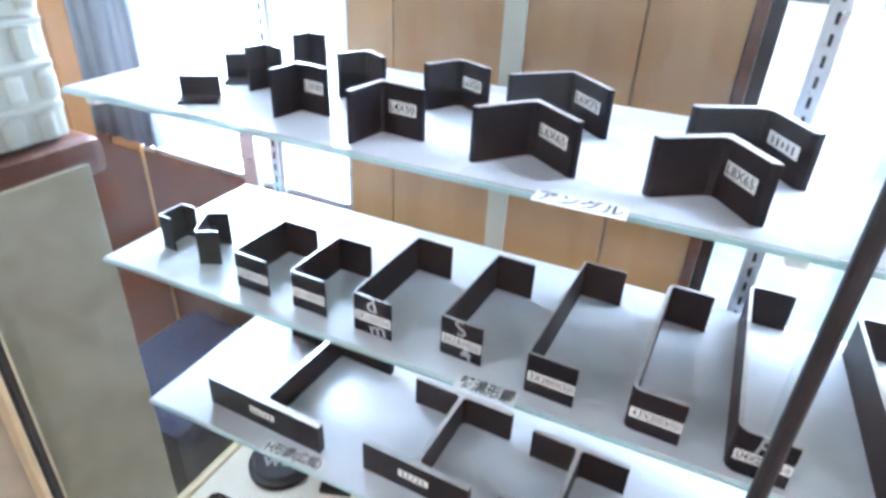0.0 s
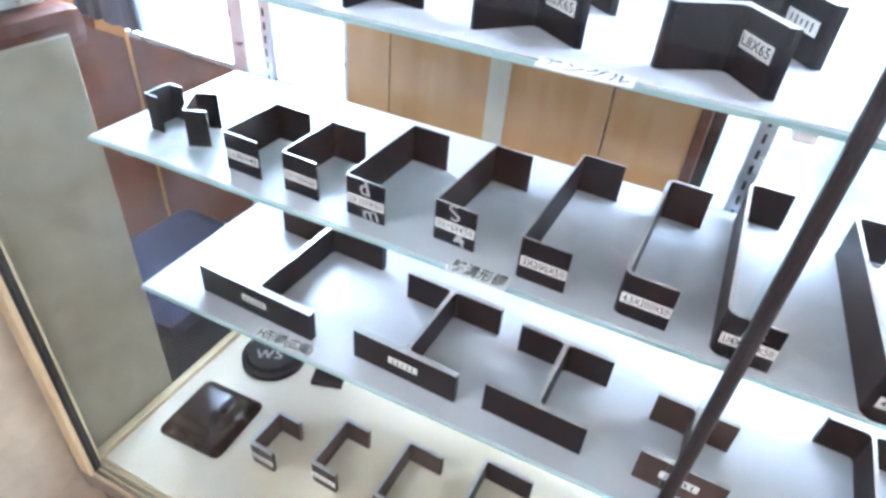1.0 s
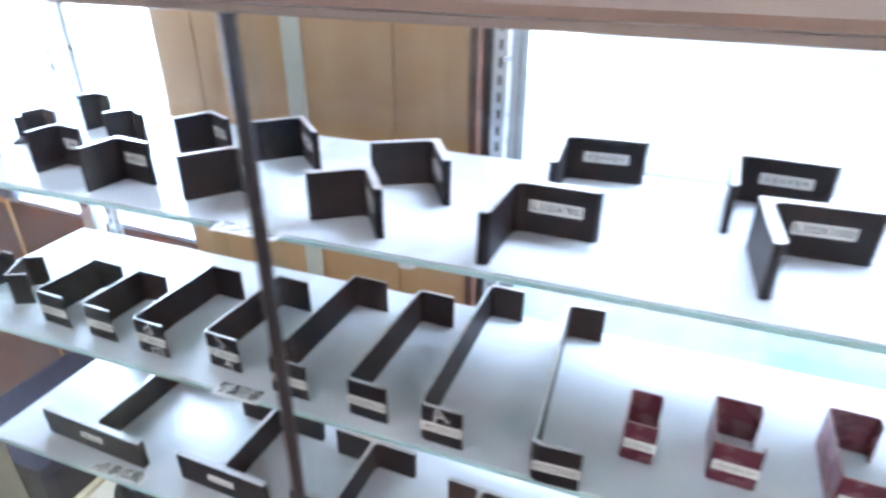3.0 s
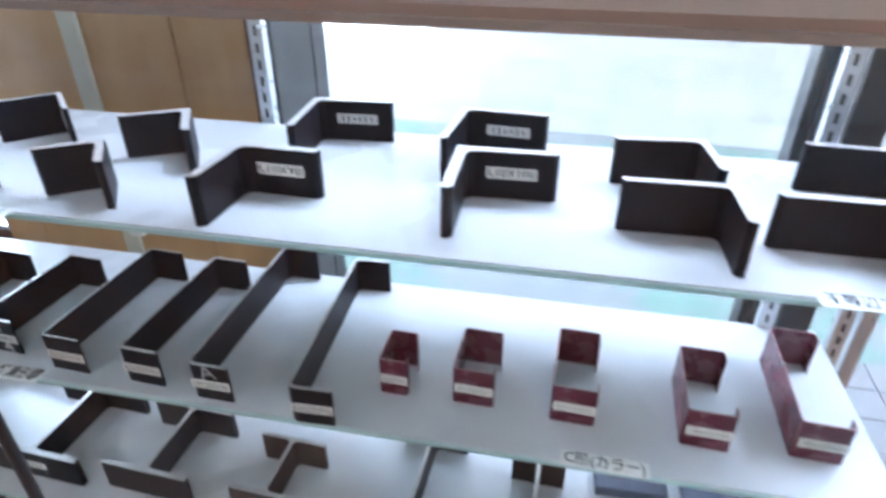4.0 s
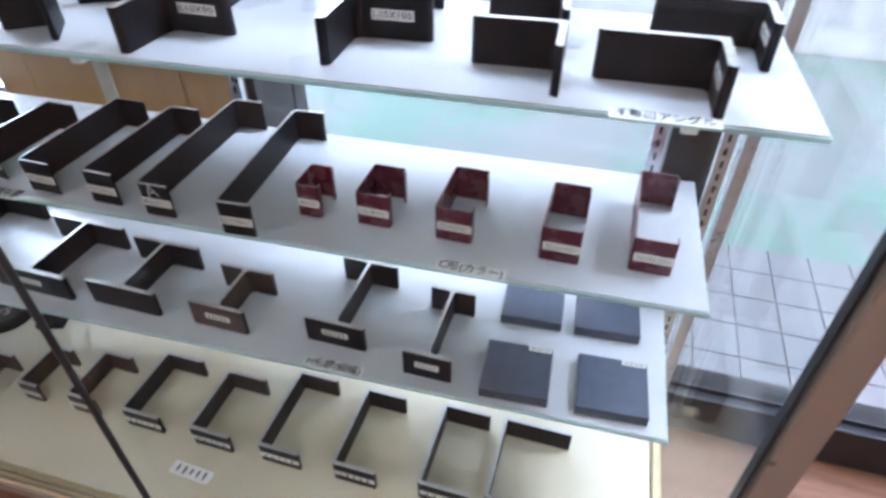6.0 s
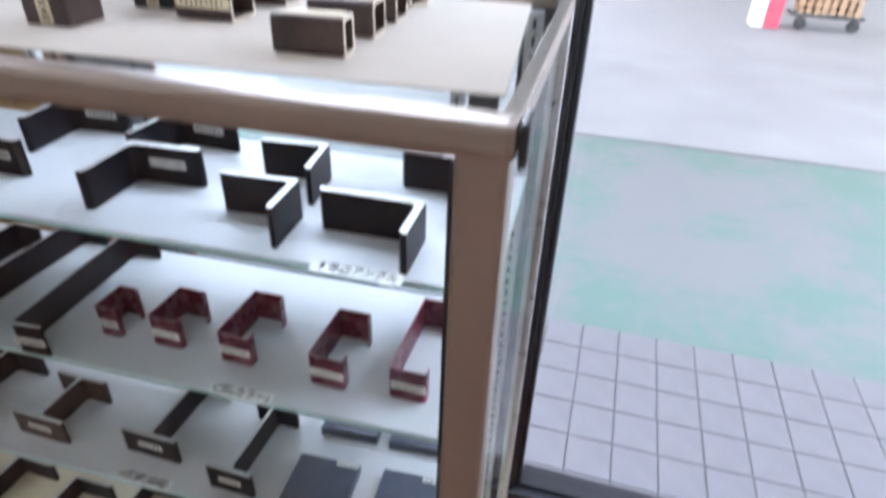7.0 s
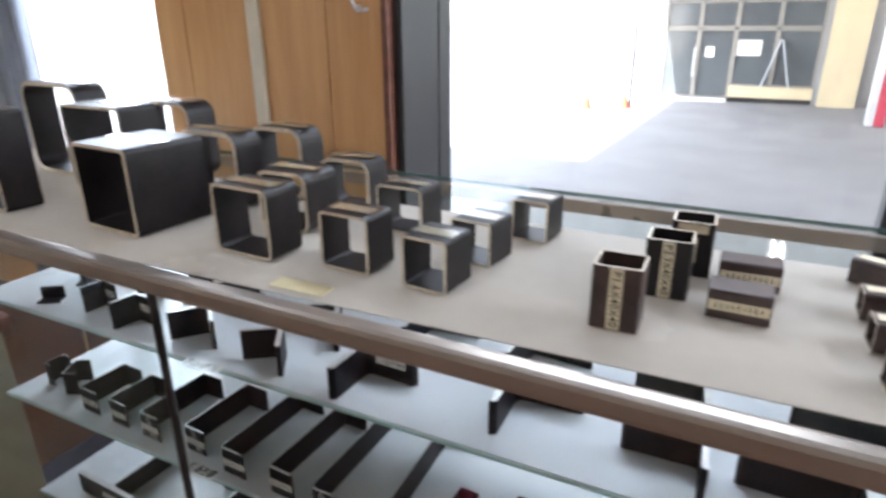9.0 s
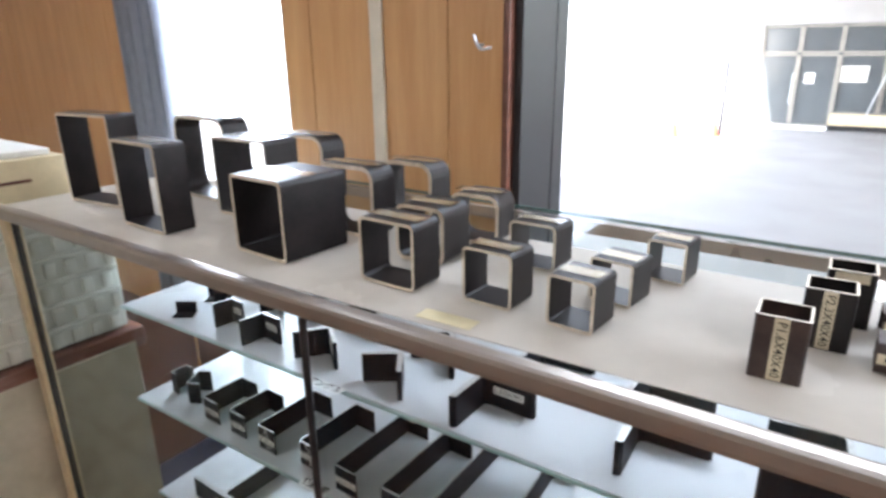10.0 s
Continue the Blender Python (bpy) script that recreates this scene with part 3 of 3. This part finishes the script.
# ---- shelf C: wide-flange sections and plates ----
def beam(x, y, z, w, d, tf, tw, bars=5, height=0.05, mats=None):
    c, f = w / 2, 0.006
    a, b = c - tw / 2, c + tw / 2
    out = [(0, 0), (w, 0), (w, tf), (b + f, tf), (b + f * 0.3, tf + f * 0.3), (b, tf + f), (b, d - tf - f), (b + f * 0.3, d - tf - f * 0.3), (b + f, d - tf), (w, d - tf), (w, d),
           (0, d), (0, d - tf), (a - f, d - tf), (a - f * 0.3, d - tf - f * 0.3), (a, d - tf - f), (a, tf + f), (a - f * 0.3, tf + f * 0.3), (a - f, tf), (0, tf)]
    ob = part("steel_beam", prism(out, height), mats or [STEEL, CUT], at=Matrix.Translation((x, y, z)))
    if bars:
        slip(ob, facing(w * 0.5, -0.0001, height * 0.52, 0), min(0.045, w * 0.5), 0.012, "", PAPER, bars)
    return tagged(ob, "dark wide-flange steel beam offcut standing on end" + (" with a paper label" if bars else ""), "steel beam", "beam offcuts on the lower shelf")


beam(-0.328, -0.003, SH_C, 0.205, 0.2, 0.011, 0.008)
beam(-0.056, 0.007, SH_C, 0.158, 0.155, 0.009, 0.007)
beam(0.138, 0.018, SH_C, 0.135, 0.132, 0.008, 0.0065, bars=0)
beam(0.337, 0.024, SH_C, 0.1, 0.103, 0.007, 0.006, mats=[STEEL_BROWN, CUT])
beam(0.536, 0.046, SH_C, 0.101, 0.16, 0.007, 0.005)
beam(0.709, 0.025, SH_C, 0.076, 0.153, 0.007, 0.005)
for x0, x1, y0, y1, slipped in ((0.831, 0.933, 0.015, 0.114, 1), (0.972, 1.075, 0.024, 0.126, 1), (0.830, 0.931, 0.172, 0.262, 0), (0.952, 1.056, 0.180, 0.270, 0)):
    pl = part("steel_plate", box(0, x1 - x0, 0, y1 - y0, 0, 0.019, 0.0012), SLATE, at=pose(x0, y0, SH_C, 0, 0, 4))
    tagged(pl, "thick slate-grey square steel plate lying on the lower shelf", "steel plate", "steel plates on the lower shelf")
    if slipped:
        slip(pl, Matrix.Translation((x1 - x0 - 0.02, y1 - y0 - 0.006, 0.0191)), 0.036, 0.009, "", PAPER, 4)

# ---- base: cut channels, dish and disc ----
for x, y, w, d in ((-0.226, -0.062, 0.050, 0.079), (-0.117, -0.040, 0.052, 0.105), (0.001, -0.036, 0.068, 0.120), (0.130, -0.034, 0.088, 0.154), (0.282, -0.032, 0.088, 0.146),
                   (0.426, -0.027, 0.085, 0.182), (0.575, -0.022, 0.084, 0.176), (0.735, -0.014, 0.094, 0.177), (0.855, -0.006, 0.13, 0.172)):
    channel(x, y, BASE, w, d, 0.0075, height=0.048, r=0.009, label="dark rolled steel channel standing on the case base", group="rolled channels on the base", bars=5,
            mats=[STEEL_BROWN if w < 0.08 else STEEL, CUT])

dish = bmesh.new()
levels = [(0.065, 0.0, 0.014), (0.066, 0.003, 0.014), (0.064, 0.006, 0.014), (0.056, 0.007, 0.015), (0.050, 0.012, 0.016), (0.045, 0.022, 0.016), (0.041, 0.034, 0.015), (0.038, 0.041, 0.014), (0.034, 0.0445, 0.012), (0.028, 0.046, 0.01), (0.0, 0.0465, 0.0)]
prev = None
for half, z, r in levels:
    row = [dish.verts.new((px - half, py - half, z)) for px, py in ring(2 * half, 2 * half, r)] if half else [dish.verts.new((0, 0, z))]
    if prev:
        for k in range(len(prev)):
            j = (k + 1) % len(prev)
            dish.faces.new([prev[k], prev[j], row[j], row[k]] if half else [prev[k], prev[j], row[0]])
    else:
        dish.faces.new(row[::-1])
    prev = row
ob = part("pressed_steel_cap", dish, material("brown_enamel", (0.022, 0.013, 0.013), 0.22, 0.2, 0.2, 30, 0.05), at=pose(-0.341, -0.034, BASE, 0, 0, 4), smooth=True)
tagged(ob, "dark brown pressed steel cap with a flat flange", "steel cap")
disc = tagged(part("steel_disc", rod((0, 0, 0), (0, 0, 0.012), 0.063, n=40), [STEEL, CUT], at=Matrix.Translation((-0.345, 0.138, BASE))), "round dark steel flange disc with chalk writing", "steel disc")
part("raised_hub", rod((0, 0, 0.012), (0, 0, 0.022), 0.054, n=40, r2=0.05), STEEL, disc)
part("chalk_mark", text_mesh("ws", 0.05, CHALK), None, disc, "white chalk scrawl", at=pose(0, -0.01, 0.0225, 0, 0, 30))
tagged(part("small_steel_plate", box(-0.03, 0.03, -0.03, 0.03, 0, 0.012, 0.001), STEEL, at=pose(-0.222, 0.158, BASE, 0, 0, 20)), "small dark square steel plate lying on the base", "steel plate")

# shelf name cards
def card(words, x, y, z, w, h, rot=0.0, bars=0):
    ob = slip(None, pose(x, y, z, 0, 0, rot), w, h, words, CARD, bars, "name_card")
    return tagged(ob, "white paper name card with black writing on the shelf edge" if words else "white paper card with small black writing", "name card", "shelf name cards")


card("アングル", 0.188, -0.036, SH_A, 0.074, 0.022, 3)
card("不等辺アングル", 0.991, 0.002, SH_A, 0.10, 0.02, 2)
card("軽溝形鋼", 0.122, -0.022, SH_B, 0.066, 0.023, 3)
card("C形(カラー)", 0.813, 0.010, SH_B, 0.09, 0.02, 1)
card("H形鋼(広幅)", -0.153, -0.024, SH_C, 0.098, 0.022, 6)
card("H形鋼(細幅)", 0.60, 0.004, SH_C, 0.10, 0.02, 1)
card("", 0.318, -0.089, BASE, 0.085, 0.026, -2, 5)


# ---- on the top: hollow sections ----
def tube(x, y, w, h, length, t, r, rot=0.0, mats=None, tape=True):
    ob = part("square_tube", tube_mesh(w, h, length, t, r), mats or [TUBE_STEEL, CUT_TAN], at=pose(x, y, TOP + 0.0016, 0, 0, rot))
    if tape:
        slip(ob, Matrix.Translation((w * 0.5, length * 0.5, h)), w * 0.82, min(0.016, length * 0.4), "", PAPER_TAN, 0)
        tp = part("clear_tape", box(w * 0.02, w * 0.98, length * 0.5 - 0.011, length * 0.5 + 0.011, h + 0.0008, h + 0.0011), TAPE, ob, "shiny clear tape")
    return tagged(ob, "dark square steel tube offcut with pale sawn edges on the mat", "steel tube", "tube offcuts on the case top")


tube(0.146, -0.134, 0.106, 0.106, 0.106, 0.0045, 0.007, -2)
tube(0.364, -0.120, 0.081, 0.078, 0.048, 0.0035, 0.008, 0)
tube(0.498, -0.103, 0.061, 0.061, 0.045, 0.003, 0.006, -1)
tube(0.600, -0.107, 0.050, 0.053, 0.047, 0.003, 0.005, -3)
tube(0.609, -0.024, 0.049, 0.048, 0.046, 0.0025, 0.004, -6)
tube(0.640, 0.069, 0.045, 0.049, 0.047, 0.0025, 0.004, -3)
tube(0.349, -0.037, 0.075, 0.074, 0.060, 0.005, 0.014, 2)
tube(0.362, 0.064, 0.077, 0.071, 0.051, 0.005, 0.018, 5)
tube(0.482, 0.024, 0.064, 0.058, 0.047, 0.003, 0.008, -1)
tube(0.228, 0.076, 0.095, 0.102, 0.047, 0.006, 0.022, -0)
tube(0.171, -0.000, 0.106, 0.104, 0.047, 0.006, 0.02, 1)
tube(-0.047, 0.093, 0.127, 0.121, 0.053, 0.006, 0.024, 1)
tube(-0.122, -0.152, 0.124, 0.134, 0.049, 0.0045, 0.006, -1)
tube(-0.364, -0.124, 0.146, 0.159, 0.055, 0.0045, 0.006, 7)
tube(-0.049, -0.027, 0.128, 0.128, 0.065, 0.0045, 0.008, 3)
tube(-0.235, 0.021, 0.160, 0.150, 0.052, 0.006, 0.026, -2)

for x, y, words, brown in ((0.781, -0.103, "P1.6X40X40", 1), (0.807, -0.019, "P2.3X40X40", 0), (0.819, 0.047, "", 0)):
    ob = part("upright_square_tube", tube_mesh(0.040, 0.037, 0.056, 0.002, 0.003), [STEEL_BROWN if brown else TUBE_STEEL, CUT_TAN])
    # stands on its end: the tube's own length runs upward
    ob.matrix_basis = Matrix.Translation((x, y, TOP + 0.0016)) @ Euler((0, 0, radians(3))).to_matrix().to_4x4() @ Euler((radians(90), 0, 0)).to_matrix().to_4x4() @ Matrix.Translation((0, 0, -0.037))
    tagged(ob, "small brown square steel tube standing upright with a tan paper strip", "steel tube", "upright tubes on the case top")
    slip(ob, Matrix.Translation((0.02, 0.028, 0.0371)) @ Euler((0, 0, radians(-90))).to_matrix().to_4x4(), 0.054 if words else 0.026, 0.011, words, PAPER_TAN, 0)
    if not words:
        slip(ob, Matrix.Translation((0.02, 0.05, 0.0373)), 0.028, 0.009, "", PAPER_TAN, 0, "tape_strip")
for x, y, w, d, rot in ((0.865, -0.040, 0.050, 0.035, 1), (0.866, 0.033, 0.053, 0.032, 4)):
    ob = part("flat_tube", tube_mesh(d, 0.027, w, 0.002, 0.003), [STEEL_BROWN, CUT_TAN], at=pose(x, y + d, TOP + 0.0016, 0, 0, rot - 90))
    tagged(ob, "short brown rectangular tube lying on its side with tan strip", "steel tube", "flat tubes on the case top")
    slip(ob, Matrix.Translation((d + 0.0001, w * 0.5, 0.0135)) @ Euler((radians(90), 0, radians(90))).to_matrix().to_4x4(), w * 0.95, 0.009, "", PAPER_TAN, 9)
for x, y, w, d, rot in ((0.987, -0.106, 0.050, 0.020, 5), (0.983, -0.047, 0.051, 0.029, 4), (0.981, 0.013, 0.051, 0.029, 1), (0.989, 0.101, 0.048, 0.025, -26)):
    ob = part("small_square_tube", tube_mesh(d, 0.025, w, 0.002, 0.003), [STEEL_BROWN, CUT_TAN], at=pose(x, y + d, TOP + 0.0016, 0, 0, rot - 90))
    tagged(ob, "small dark square steel tube lying on the mat", "steel tube", "small tubes on the case top")
    slip(ob, Matrix.Translation((d * 0.5, w * 0.5, 0.0251)) @ Euler((0, 0, radians(90))).to_matrix().to_4x4(), w * 0.9, 0.012, "", PAPER_TAN, 0)

tagged(part("paper_slip", box(-0.032, 0.032, -0.011, 0.011, 0, 0.0006), material("pale_yellow_paper", (0.72, 0.64, 0.40), 0.4, 0, 0.08, 60, 0.05), at=pose(0.514, -0.154, TOP + 0.0012, 0, 0, 3)), "pale yellow paper slip lying on the ribbed mat", "paper slip")

# ---- beside the case ----
tagged(part("leaning_board", box(-0.487, -0.464, -0.75, -0.012, FLOOR, 0.616, 0.003), BOARD), "beige cloth-covered board standing against the case's side", "board")
cab = thing("side_cabinet", Matrix.Translation((-0.49, -0.3, FLOOR)), "low dark brown wooden cabinet with a rounded top", "cabinet")
part("body", box(-0.5, -0.012, -0.5, 0.3, 0, 0.93, 0.004), WOOD_DARK, cab)
part("top", box(-0.52, 0.022, -0.52, 0.32, 0.931, 0.985, 0.018), WOOD_DARK, cab, "brown wooden top with a rounded edge")
foam = thing("foam_block", Matrix.Translation((-0.492, -0.300, FLOOR + 0.986)), "white moulded foam packing block with rows of tapered dents", "foam block")
part("body", box(-0.36, -0.004, -0.28, 0.295, 0, 0.31, 0.008), FOAM, foam)
for r in range(6):
    # a course of the block: rounded bumps under a thin band, every other course shifted by half a bump
    z = 0.004 + r * 0.051
    part("moulded_band", box(-0.006, 0.0045, -0.276, 0.291, z + 0.036, z + 0.046, 0.004), FOAM, foam)
    for k in range(14):
        y = -0.268 + k * 0.040 + (0.014 if r % 2 else 0)
        part("moulded_bump", box(-0.008, 0.0075, y, y + 0.024, z, z + 0.0355, 0.0072), FOAM, foam)
carton = thing("carton", Matrix.Translation((-0.478, -0.262, FLOOR + 1.297)), "cream cardboard carton with papers lying on top", "carton")
part("body", box(-0.34, 0.0, -0.22, 0.185, 0, 0.095, 0.003), CARTON, carton)
part("print_bars", box(0.0, 0.0008, -0.15, 0.12, 0.05, 0.056), WOOD_DARK, carton, "faint printed line")
tagged(part("paper_pad", box(-0.30, -0.02, -0.2, 0.17, 0, 0.012, 0.002), PAPER, at=Matrix.Translation((-0.478, -0.262, FLOOR + 1.3925))), "white paper pad lying on the cream carton", "paper pad")
# made-up block that darkens the area below the small window
tagged(part("dark_fill_block", box(-0.30, -0.005, 0.02, 0.34, 0, 0.40, 0.03), NAVY, at=Matrix.Translation((-0.475, 0.0, FLOOR))), "dark navy block added to fill the dark area beside the case", "cushion")

# ---- the yard ----
structure("ground", box(-120, 120, 0.64, 240, YARD - 0.3, YARD - 0.012), ASPHALT, "worn grey asphalt yard reaching far away", "ground")
structure("green_concrete", box(-3.0, 9.0, 2.4, 5.46, YARD - 0.011, YARD + 0.01), GREEN, "concrete apron with worn green paint", "pavement")
structure("tile_bed", box(-3.0, 9.0, 0.64, 2.4, YARD - 0.011, YARD + 0.004), GROUT, "grey mortar bed under the apron tiles", "pavement")
structure("drain_joint", box(-3.0, 9.0, 5.46, 5.52, YARD - 0.011, YARD + 0.002), DARK, "dark joint between green concrete and asphalt", "pavement")
structure("foundation", box(-3.3, 4.3, 0.55, 0.63, YARD - 0.1, FLOOR), CONCRETE, "grey concrete plinth of the office", "wall")

shop = thing("shop_building", pose(-2.3, 20.0, YARD, 0, 0, 2), "grey building with glazed shop front across the yard", "building")
part("wall", box(-0.74, -0.25, 0.0, 0.3, 0, 5.5), CONCRETE, shop)
part("wall", box(-0.25, 3.95, 0.0, 0.3, 2.87, 5.5), CONCRETE, shop)
part("wall", box(3.95, 6.0, 0.0, 0.3, 0, 5.5), CONCRETE, shop)
part("roof", box(-0.8, 9.0, -0.2, 8.0, 5.5, 5.7), CONCRETE, shop)
part("side_wall", box(-0.74, -0.5, 0.3, 8.0, 0, 5.5), CONCRETE, shop)
# dark sheet in place of the shaded room behind the shop front
part("interior", box(-0.25, 3.95, 0.22, 0.28, 0, 2.87), SHOP_DARK, shop, "flat dark sheet standing in for the unlit shop interior")
part("step", box(-0.25, 1.72, -0.35, 0.0, 0, 0.09, 0.01), WHITE, shop, "pale concrete step")
part("low_wall", box(1.74, 3.95, -0.05, 0.2, 0.14, 0.46, 0.01), PLY, shop, "cream low wall under the shop window")
part("low_wall_base", box(1.74, 3.95, 0.0, 0.2, 0, 0.14), DARK, shop)
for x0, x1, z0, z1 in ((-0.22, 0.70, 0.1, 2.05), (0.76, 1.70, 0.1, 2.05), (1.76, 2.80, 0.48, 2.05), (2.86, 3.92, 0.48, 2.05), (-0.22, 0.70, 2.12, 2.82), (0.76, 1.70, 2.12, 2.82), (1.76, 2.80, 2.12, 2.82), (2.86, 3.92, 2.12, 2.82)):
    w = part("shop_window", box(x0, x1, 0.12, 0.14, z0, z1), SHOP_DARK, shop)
    for a, b, c, d in ((x0 - 0.03, x0 + 0.03, z0, z1), (x1 - 0.03, x1 + 0.03, z0, z1), (x0 + 0.03, x1 - 0.03, z1 - 0.03, z1 + 0.03), (x0 + 0.03, x1 - 0.03, z0 - 0.03, z0 + 0.03)):
        part("sash", box(a, b, 0.06, 0.115, c, d), SASH, w)
part("door_handle", rod((0.66, 0.03, 0.7), (0.66, 0.03, 1.55), 0.02), ALU, shop)
part("notice", box(0.95, 1.2, 0.1, 0.118, 1.27, 1.56), WHITE, shop, "white notice sheet")
part("poster", box(1.80, 2.46, 0.1, 0.118, 1.32, 1.76), PAPER, shop, "pale poster behind the glass")
ladder = thing("stepladder", pose(0.65, 19.97, YARD + 0.461, 0, 0, 0), "aluminium folding stepladder in the shop window", "stepladder")
for s in (-1, 1):
    for y in (0, 0.06):
        part("rail", rod((s * 0.36, y, 0.0), (s * 0.03, y, 1.28), 0.025, n=6), ALU, ladder)
part("top_cap", box(-0.06, 0.06, -0.02, 0.1, 1.27, 1.32), ALU, ladder)
tagged(part("plywood_panel", box(0, 0.92, 0, 0.03, 0, 2.9, 0.004), PLY, at=pose(1.78, 19.78, YARD, 0, 0, 3)), "pale plywood sheet standing against the shop wall", "panel")


def column(x, y, w):
    c = thing("canopy_column", Matrix.Translation((x, y, YARD)), "square canopy column painted red and white", "column", "canopy columns")
    part("white_face", box(-w / 2, -w * 0.08, -w / 2, w / 2, 0, 5.0, 0.01), PALE, c)
    part("red_face", box(-w * 0.08 + 0.001, w / 2, -w / 2 - 0.003, w / 2, 0, 5.0, 0.01), RED, c)


column(2.87, 16.7, 0.36)
column(3.66, 12.2, 0.46)
column(8.0, 12.5, 0.46)
canopy = thing("yard_canopy", Matrix.Translation((0, 0, 3.88)), "flat canopy with tan soffit over the yard", "canopy")
part("soffit", box(-3.2, 14, 3.2, 19.8, 0, 0.25), CEIL_TAN, canopy)
for x in (1.2, 4.2, 7.2):
    for y in (8.5, 12.0, 15.5):
        fx = part("strip_light", box(x - 0.12, x + 0.12, y - 0.65, y + 0.65, -0.06, -0.002), WHITE, canopy)
        for dx in (-0.06, 0.06):
            part("tube", rod((x + dx, y - 0.6, -0.08), (x + dx, y + 0.6, -0.08), 0.02, n=8), GLOW, fx)
sage = thing("garage_wall", Matrix.Translation((3.4, 21.0, YARD)), "sage green rear wall with a white-framed door", "building")
part("wall", box(0, 14, 0, 0.3, 0, 5.0), SAGE, sage)
for x0, x1, z0, z1 in ((-0.05, 0.62, 0.05, 1.95), (1.2, 1.9, 0.8, 2.6)):
    d = part("door_frame" if z0 < 1 else "window_frame", box(x0, x1, -0.05, -0.002, z0, z1, 0.01), WHITE, sage)
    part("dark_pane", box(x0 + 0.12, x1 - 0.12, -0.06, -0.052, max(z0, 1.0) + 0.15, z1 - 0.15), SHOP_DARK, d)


def cone(x, y):
    c = thing("traffic_cone", Matrix.Translation((x, y, YARD)), "orange traffic cone with white band on the sunlit asphalt", "traffic cone", "traffic cones")
    part("base", box(-0.19, 0.19, -0.19, 0.19, 0, 0.03, 0.01), ORANGE, c)
    part("body", rod((0, 0, 0.03), (0, 0, 0.7), 0.14, n=20, r2=0.03), ORANGE, c)
    part("band", rod((0, 0, 0.32), (0, 0, 0.45), 0.092, n=20, r2=0.073), WHITE, c)


cone(-3.0, 17.2)
cone(-3.9, 16.6)
pole = tagged(part("sign_pole", rod((0, 0, 0), (0, 0, 2.2), 0.04), DARK, at=Matrix.Translation((-2.85, 17.3, YARD))), "thin dark pole standing behind a traffic cone", "pole")

van = thing("van", pose(5.3, 15.6, YARD, 0, 0, 0), "white boxy van parked tail towards the office", "van")
part("body", box(-0.74, 0.74, 0, 3.2, 0.32, 1.15, 0.06), WHITE, van)
part("cabin", box(-0.70, 0.70, 0.03, 2.9, 1.13, 1.88, 0.1), WHITE, van)
part("rear_window", box(-0.56, 0.56, 0.0, 0.04, 1.22, 1.7, 0.02), SHOP_DARK, van)
part("bumper", box(-0.73, 0.73, -0.06, 0.05, 0.3, 0.5, 0.02), WHITE, van)
for s in (-1, 1):
    part("tail_lamp", box(s * 0.69 - 0.045, s * 0.69 + 0.045, -0.012, 0.06, 0.78, 1.15, 0.01), ORANGE, van, "orange-red tail lamp")
    part("side_window", box(s * 0.705 - 0.008, s * 0.705 + 0.008, 0.5, 2.4, 1.25, 1.68, 0.004), SHOP_DARK, van)
    for y in (0.55, 2.6):
        wh = part("wheel", rod((s * 0.62 - 0.08, y, 0.29), (s * 0.62 + 0.08, y, 0.29), 0.29, n=24), TYRE, van)
        part("rim", rod((s * 0.71, y, 0.29), (s * 0.722, y, 0.29), 0.17, n=20), ALU, wh)
part("plate", box(-0.17, 0.17, -0.07, -0.061, 0.55, 0.7), WHITE, van)

cart = thing("log_cart", Matrix.Translation((4.35, 12.4, YARD)), "small cart heaped with cut firewood logs", "cart")
part("deck", box(-0.25, 0.9, -0.25, 0.3, 0.2, 0.25), DARK, cart)
for x in (-0.1, 0.75):
    part("wheel", rod((x, -0.28, 0.1), (x, -0.22, 0.1), 0.1, n=16), TYRE, cart)
    part("post", rod((x, 0.25, 0.2), (x, 0.25, 0.8), 0.02), ALU, cart)
random.seed(4)
for k in range(24):
    x, z = -0.15 + 0.13 * (k % 8), 0.31 + 0.11 * (k // 8)
    part("log", rod((x, -0.25 + random.uniform(-0.05, 0.03), z), (x + 0.02, 0.2, z), 0.055 + random.uniform(-0.008, 0.008), n=9), LOG, cart)

# ---- apron tiles ----
tile_mesh = mesh_of(box(0, 0.194, 0, 0.204, 0, 0.012, 0.002), TILE, "tile")
apron = bpy.data.objects["tile_bed"]
count = 0
for j in range(8):
    for i in range(34):
        count += 1
        if count > 300:
            break
        part("tile", tile_mesh, None, apron, at=Matrix.Translation((0.1 + i * 0.2, 0.72 + j * 0.21, YARD + 0.0045)))
